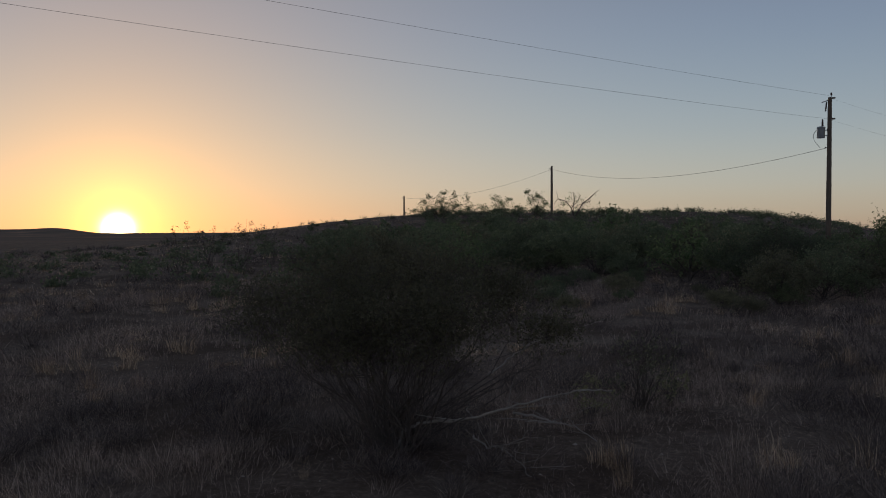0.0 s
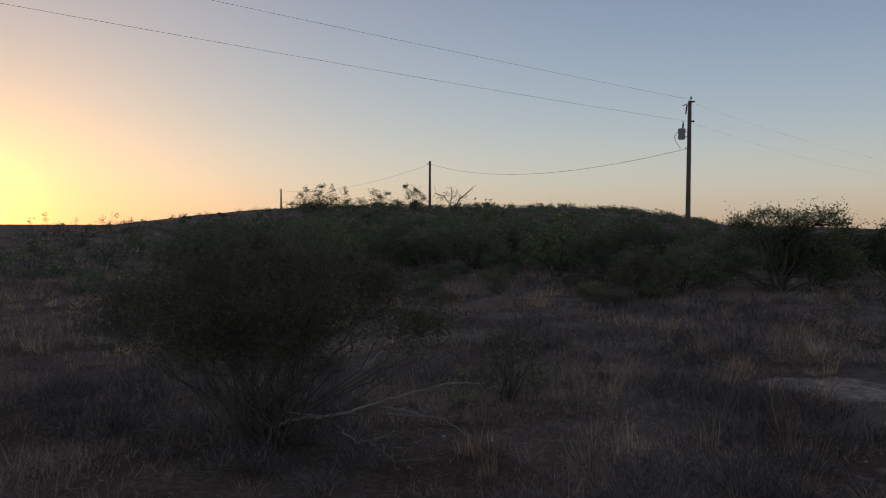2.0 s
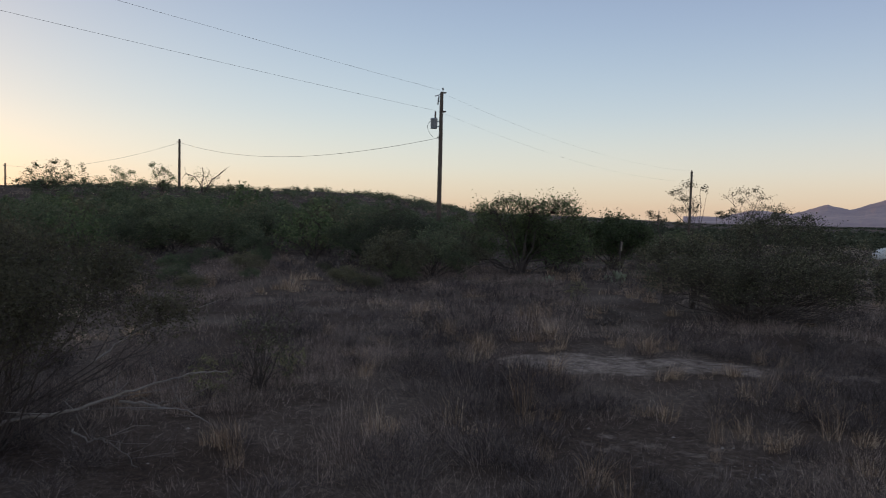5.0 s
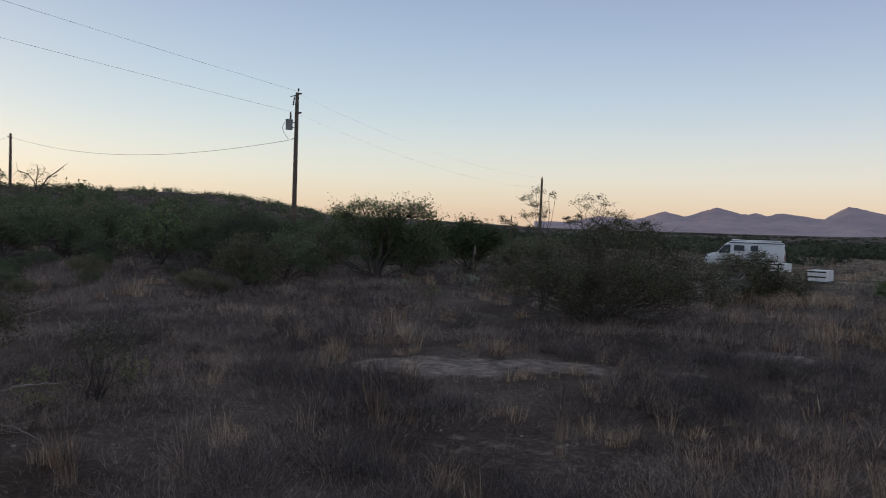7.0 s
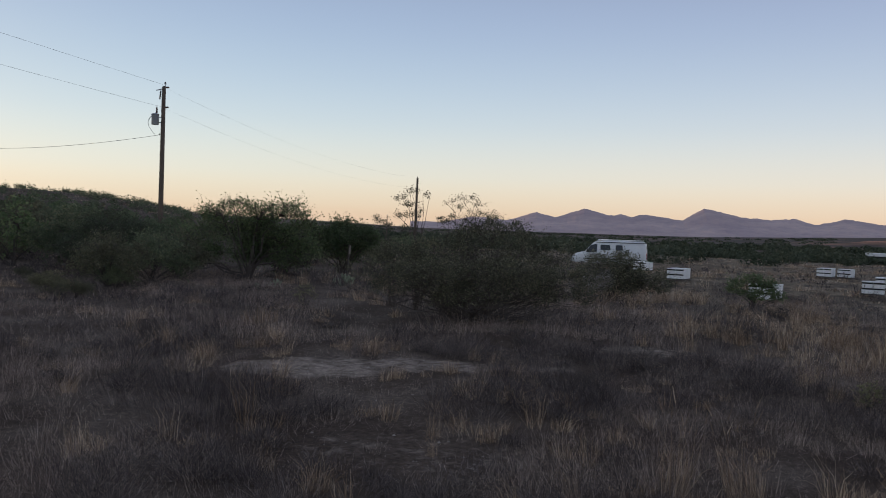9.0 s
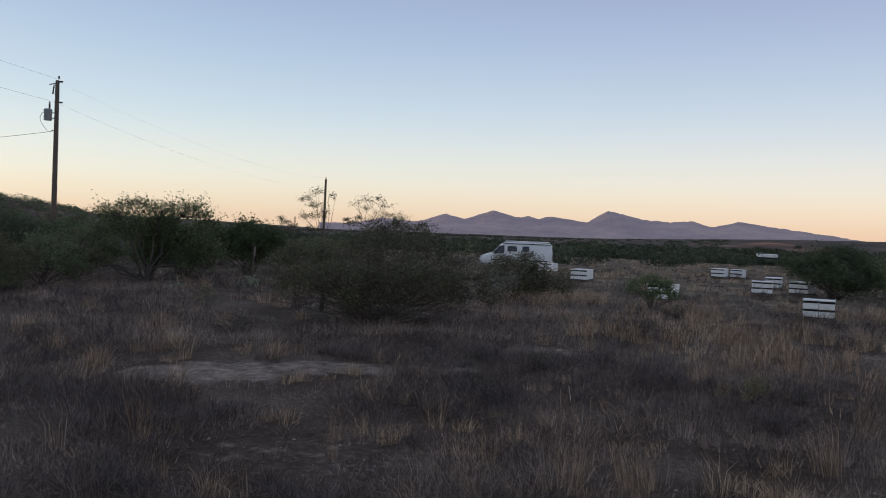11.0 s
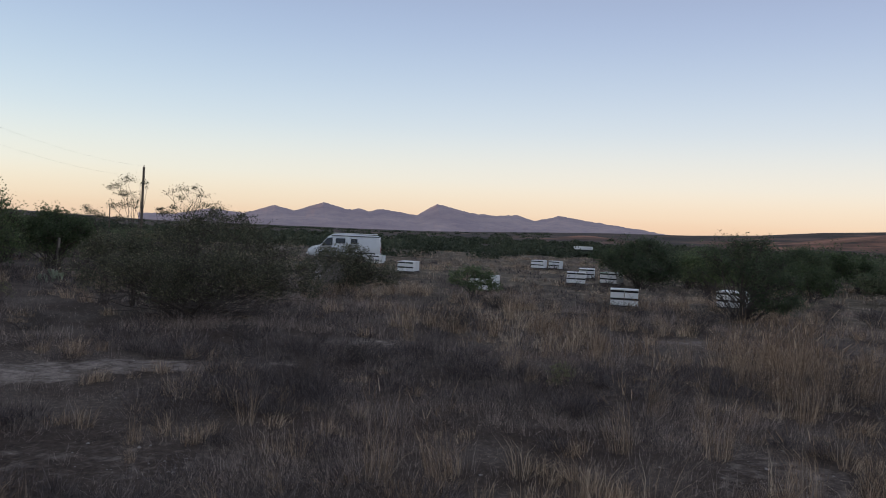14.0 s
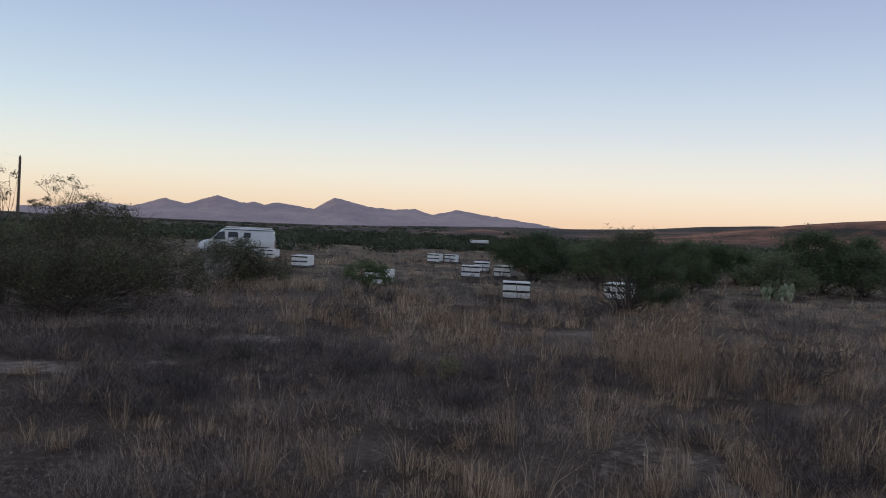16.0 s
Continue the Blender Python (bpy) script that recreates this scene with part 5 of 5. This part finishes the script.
fallen_branch([(-0.39, 7.29, 0.05), (-0.33, 7.32, 0.18), (-0.19, 7.35, 0.24), (0.24, 7.4, 0.25), (0.53, 7.44, 0.32), (0.97, 7.5, 0.42), (1.32, 7.55, 0.48), (1.6, 7.58, 0.46)], 0.019, 1, "bleached grey branch sprawling from the bush")
fallen_branch([(0.66, 7.43, 0.32), (0.95, 7.3, 0.26), (1.15, 7.23, 0.24), (1.37, 7.04, 0.12)], 0.013, 2, "thin bleached branch forking from a thicker one")
fallen_branch([(0.27, 7.08, 0.19), (0.39, 6.85, 0.15), (0.49, 6.79, 0.17), (0.6, 6.73, 0.1), (0.72, 6.47, 0.01)], 0.009, 3, "short bleached stick lying in the grass")
fallen_branch([(0.45, 7.9, 0.55), (0.67, 8.13, 0.68), (0.91, 8.31, 0.82), (1.28, 8.47, 0.9), (1.73, 8.6, 1.03)], 0.01, 5, "thin grey bare branch reaching out of the bush")


# ---- grass, scrub stems and gravel ----
def band_points(rng, n, d0, d1, az0=-38, az1=106):
    az = np.radians(az0 + (az1 - az0) * rng.random(n))
    d = np.sqrt(d0 * d0 + (d1 * d1 - d0 * d0) * rng.random(n))
    return d * np.sin(az), d * np.cos(az)


def blades(rng, x, y, height, per, spread, width, bend, fan=0.5, plain=False, ground=True, lean_to=None):
    """Tufts: every blade is a bent tapering strip of a quad and a tip, or a plain sliver."""
    n = len(x)
    X, Y, H = np.repeat(x, per), np.repeat(y, per), np.repeat(height, per)
    N = n * per
    a = rng.random(N) * 2 * np.pi
    rad = spread * np.sqrt(rng.random(N))
    bx, by = X + rad * np.cos(a), Y + rad * np.sin(a)
    bz = land(bx, by) - 0.01 if ground else np.zeros(N)
    a2 = a + rng.normal(size=N) * 0.8
    sway = np.repeat(rng.normal(size=(n, 3)) * [0.15, 0.15, 0] + [-0.02, -0.03, 0], per, axis=0)
    lean = fan * np.abs(rng.normal(size=N)) * 0.8
    h = H * (0.35 + 0.65 * rng.random(N) ** 0.7)
    d = np.stack([np.cos(a2), np.sin(a2), np.zeros(N)], -1)
    p0 = np.stack([bx, by, bz], -1)
    drop = np.clip(1 - 0.3 * lean * lean, 0.25, 1)
    p1 = p0 + d * (lean * h * 0.45)[:, None]
    p1[:, 2] += h * 0.6 * drop
    p2 = p0 + d * (lean * h * (0.85 + 0.5 * bend * rng.random(N)))[:, None]
    p2[:, 2] += h * drop * (1.0 - 0.25 * bend * lean * rng.random(N))
    if lean_to is not None:
        sway[:, :2] += np.repeat(lean_to, per, axis=0)
    p1 += sway * (0.3 * h)[:, None]
    p2 += sway * h[:, None] + rng.normal(size=(N, 3)) * [0.12, 0.12, 0] * h[:, None]
    w = rng.random(N) * np.pi
    s = np.stack([np.cos(w), np.sin(w), np.zeros(N)], -1) * (width * (0.6 + 0.8 * rng.random(N)) / 2)[:, None]
    if plain:
        verts = np.stack([p0 - s, p0 + s, p2], 1).reshape(-1, 3)
        return verts, np.zeros((0, 4), int), np.arange(3 * N).reshape(N, 3)
    verts = np.stack([p0 - s, p0 + s, p1 + s * 0.8, p1 - s * 0.8, p2], 1).reshape(-1, 3)
    i = 5 * np.arange(N)
    return verts, np.stack([i, i + 1, i + 2, i + 3], 1), np.stack([i + 3, i + 2, i + 4], 1)


def grow(name, label, category, material, sets):
    V, Q, T, k = [], [], [], 0
    for v, q, t in sets:
        V.append(v), Q.append(q + k), T.append(t + k)
        k += len(v)
    ob = arrays_part(name, np.concatenate(V), [np.concatenate(Q), np.concatenate(T)], material)
    tagged(ob, label, category, kind="stuff")


def straw_share(x, y):
    """Tall straw is thick in the east of the clearing and behind the bare patch, thin elsewhere."""
    az, d = np.degrees(np.arctan2(x, y)), np.hypot(x, y)
    near = 0.1 + 0.12 * step(az, 30, 50) + 0.2 * step(az, 58, 74) * (1 + 2.2 * step(d, 9, 11)) + 0.3 * step(az, 80, 90)
    back = 0.2 + 0.58 * step(az, 38, 64)
    return near + (back - near) * step(d, 10.5, 13.5)


def tuft_sets(seed, bands, patch, patch_seed, straw=False, plain=False, bunch=1):
    rng = np.random.RandomState(seed)
    out = []
    for n, d0, d1, per, h0, h1, spread, width, bend, fan in bands:
        x, y = band_points(rng, n // bunch, d0, d1)
        x, y = np.repeat(x, bunch), np.repeat(y, bunch)
        n = len(x)
        size = np.repeat(0.62 + 0.75 * rng.random(n // bunch) ** 1.3, bunch) if bunch > 1 else np.ones(n)
        lean = np.repeat(rng.normal(size=(n // bunch, 2)) * 0.16, bunch, axis=0) if bunch > 1 else np.zeros((n, 2))
        x, y = x + rng.normal(size=n) * 0.13 * (bunch > 1), y + rng.normal(size=n) * 0.13 * (bunch > 1)
        p = drifts(x, y, patch, patch_seed)
        share = straw_share(x, y) if straw else np.ones(n)
        keep = (np.repeat(rng.random(n // bunch), bunch) < (0.2 + 0.8 * step(p, 0.36, 0.62)) * (1 - 0.93 * bareness(x, y)) * share)
        keep &= (np.hypot(x - 24.1, y - 6.05) > 0.8)
        if not straw:
            keep &= rng.random(n) > 0.75 * step(drifts(x, y, 0.8, 9), 0.48, 0.58)
        x, y, p, share, size, lean = x[keep], y[keep], p[keep], share[keep], size[keep], lean[keep]
        h = (h0 + (h1 - h0) * rng.random(len(x)) ** 1.6) * (0.7 + 0.45 * p) * (0.65 + 0.35 * share) * size
        out.append(blades(rng, x, y, h, per, spread, width, bend, fan, plain, True, lean))
    return out


DARK_STEM = leafy("dark_grey_stems", [(0.0, (0.04, 0.032, 0.031)), (0.6, (0.135, 0.11, 0.102)), (1.0, (0.42, 0.34, 0.3))], 0.15, 0.5, (0.65, 0.64, 0.67))
grow("dry_grass", "dry straw coloured bunch grass over the clearing", "grass", STRAW, tuft_sets(101, [
    (4400, 3.6, 13, 46, 0.12, 0.56, 0.085, 0.0034, 1.1, 0.62),
    (6500, 13, 30, 30, 0.2, 0.6, 0.1, 0.0056, 1.0, 0.6),
    (11000, 30, 80, 11, 0.18, 0.5, 0.28, 0.015, 1.0, 0.8),
    (5000, 80, 112, 8, 0.16, 0.4, 0.4, 0.03, 1.0, 0.9)], 1.5, 7, True, bunch=4))
grow("short_grass", "short grey matted dead grass", "grass", GREY_STEM, tuft_sets(102, [
    (9500, 3.6, 13, 44, 0.05, 0.2, 0.24, 0.0034, 1.5, 1.6),
    (2600, 3.8, 14, 46, 0.16, 0.4, 0.13, 0.0032, 1.1, 0.7),
    (17000, 13, 30, 24, 0.12, 0.44, 0.26, 0.0055, 1.3, 0.8),
    (5000, 30, 80, 12, 0.12, 0.3, 0.5, 0.03, 0.8, 1.2)], 0.85, 8, plain=True))
grow("fine_litter", "pale short stubble of fallen straw", "grass", STRAW, tuft_sets(104, [
    (15000, 27, 85, 12, 0.06, 0.15, 0.7, 0.045, 1.0, 1.8)], 3.0, 12, plain=True))


def mounds(seed, bands):
    """Low domes of fine twigs, each twig a sliver that points out and up from within the dome."""
    rng = np.random.RandomState(seed)
    out = []
    for n, d0, d1, per, r0, r1, long, width in bands:
        x, y = band_points(rng, n, d0, d1)
        p = drifts(x, y, 0.8, 9)
        keep = (rng.random(n) < (0.08 + 0.92 * step(p, 0.45, 0.58)) * (1 - bareness(x, y)) * (1.15 - 0.4 * straw_share(x, y))) & (np.hypot(x - 24.1, y - 6.05) > 0.8)
        x, y = x[keep], y[keep]
        m = len(x)
        r = r0 + (r1 - r0) * rng.random(m) ** 1.5
        N = m * per
        u = rng.normal(size=(N, 3))
        u /= np.linalg.norm(u, axis=1, keepdims=True)
        u[:, 2] = np.abs(u[:, 2])
        R = np.repeat(r, per)[:, None]
        squash = np.repeat(0.55 + 0.4 * rng.random(m), per)
        u[:, 2] *= squash
        X, Y = np.repeat(x, per), np.repeat(y, per)
        foot = np.stack([X, Y, land(X, Y) - 0.01], -1)
        a = foot + u * R * (0.25 + 0.65 * rng.random((N, 1)) ** 0.6)
        d = u + rng.normal(size=(N, 3)) * 0.55 + [0, 0, 0.25]
        e = a + d * long * (0.4 + 0.9 * rng.random((N, 1)))
        w = rng.random(N) * np.pi
        s = np.stack([np.cos(w), np.sin(w), np.zeros(N)], -1) * (width * (0.5 + rng.random(N)) / 2)[:, None]
        out.append((np.stack([a - s, a + s, e], 1).reshape(-1, 3), np.zeros((0, 4), int), np.arange(3 * N).reshape(N, 3)))
    return out


grow("grey_subshrub", "low rounded dark grey twiggy subshrubs", "shrub", DARK_STEM, mounds(103, [
    (1900, 3.8, 13, 400, 0.14, 0.48, 0.1, 0.0036),
    (2200, 13, 34, 150, 0.18, 0.55, 0.14, 0.009),
    (2800, 34, 85, 45, 0.25, 0.65, 0.2, 0.03)]))


def big_tufts():
    """The tall bunches that stand out one by one."""
    rng = np.random.RandomState(121)
    shapes = []
    places = [(5.1, 3.5), (5.8, 3.1), (6.1, 2.7), (7.8, 1.7), (8.1, 0.9), (9.6, 0.8), (13.7, 1.0), (10.1, 3.5), (13.1, 5.9), (12.9, 6.9), (15.6, 4.6), (14.7, 6.6),
              (5.0, 4.9), (5.7, 2.5), (6.2, 1.6), (9.5, 1.8), (7.2, 0.1), (7.4, -0.5), (8.1, -1.1), (11.6, 0.2), (11.9, -0.2), (16.4, 1.3), (13.4, 1.4), (16.8, 4.7), (17.8, 3.6),
              (3.7, 5.4), (5.4, 5.3), (1.4, 6.2), (-1.1, 6.5), (12.6, 0.7), (13.0, 0.3), (12.3, 1.2), (7.0, -1.2), (6.6, -0.6), (7.8, -1.6), (13.8, 0.6), (14.4, 1.1), (13.2, 1.0), (14.0, 0.0), (12.0, 0.6), (13.7, 1.8), (15.0, 0.5), (11.4, 1.6), (12.7, 2.1), (14.6, -0.4)]
    for _ in range(46):                                                   # the thick pale bank in the east of the clearing
        places.append((12.9 + 1.05 * rng.normal(), 0.35 + 0.8 * rng.normal()))
    for k, (x, y) in enumerate(places):
        tall = 0.52 if y < 2 and x < 10 else 0.6 if y < 2.2 and x < 15.5 else (0.27 if x < 1.6 * y and x < 6 else 0.5)
        m = pose(x, y, land_z(x, y) - 0.03, rng.normal() * 7, rng.normal() * 7, rng.random() * 360)
        if k < 4:
            v, q, t = blades(rng, np.zeros(1), np.zeros(1), np.array([1.1]), 90, 0.24, 0.0042, 0.9, 0.3, ground=False)
            stalk = blades(rng, np.zeros(1), np.zeros(1), np.array([1.55]), 22, 0.22, 0.0045, 0.5, 0.2, ground=False)
            tops = stalk[0].reshape(-1, 5, 3)[:, 4]
            way = tops - stalk[0].reshape(-1, 5, 3)[:, 2]
            ears, ear_faces = tubes(tops - way * 0.35, tops, np.full(22, 0.006), np.full(22, 0.002), 4)
            n1, n2 = len(v), len(v) + len(stalk[0])
            v, q, t = np.concatenate([v, stalk[0], ears]), np.concatenate([q, stalk[1] + n1, ear_faces + n2]), np.concatenate([t, stalk[2] + n1])
            ob = arrays_part("grass_tuft", v, [q, t], STRAW)
            tagged(ob, "tall pale bunch of dry grass", "grass tuft", "grass tufts")
            shapes.append(ob)
            ob.matrix_world = m @ Matrix.Scale(tall, 4)
            ob.scale = (tall,) * 3
        else:
            s = tall * rng.uniform(0.5, 1.15)
            ob = copy_thing(shapes[k % 4], m)
            ob.scale = (s, s, s)


big_tufts()


def gravel():
    rng = np.random.RandomState(111)
    x, y = band_points(rng, 9000, 4.5, 18)
    b = bareness(x, y)
    keep = rng.random(9000) < 0.12 + 0.88 * b
    x, y = x[keep], y[keep]
    n = len(x)
    r = 0.005 + 0.018 * rng.random(n) ** 3
    o = np.array([[1, 0, 0], [0, 1, 0], [-1, 0, 0], [0, -1, 0], [0, 0, 0.7]])
    jit = 0.7 + 0.6 * rng.random((n, 5, 1))
    verts = (np.stack([x, y, land(x, y)], -1)[:, None] + o[None] * jit * r[:, None, None]).reshape(-1, 3)
    i = 5 * np.arange(n)
    f = np.concatenate([np.stack([i + k, i + (k + 1) % 4, i + 4], 1) for k in range(4)])
    tagged(arrays_part("gravel", verts, [f], STONE), "small pale stones scattered on bare soil", "gravel", kind="stuff")


gravel()
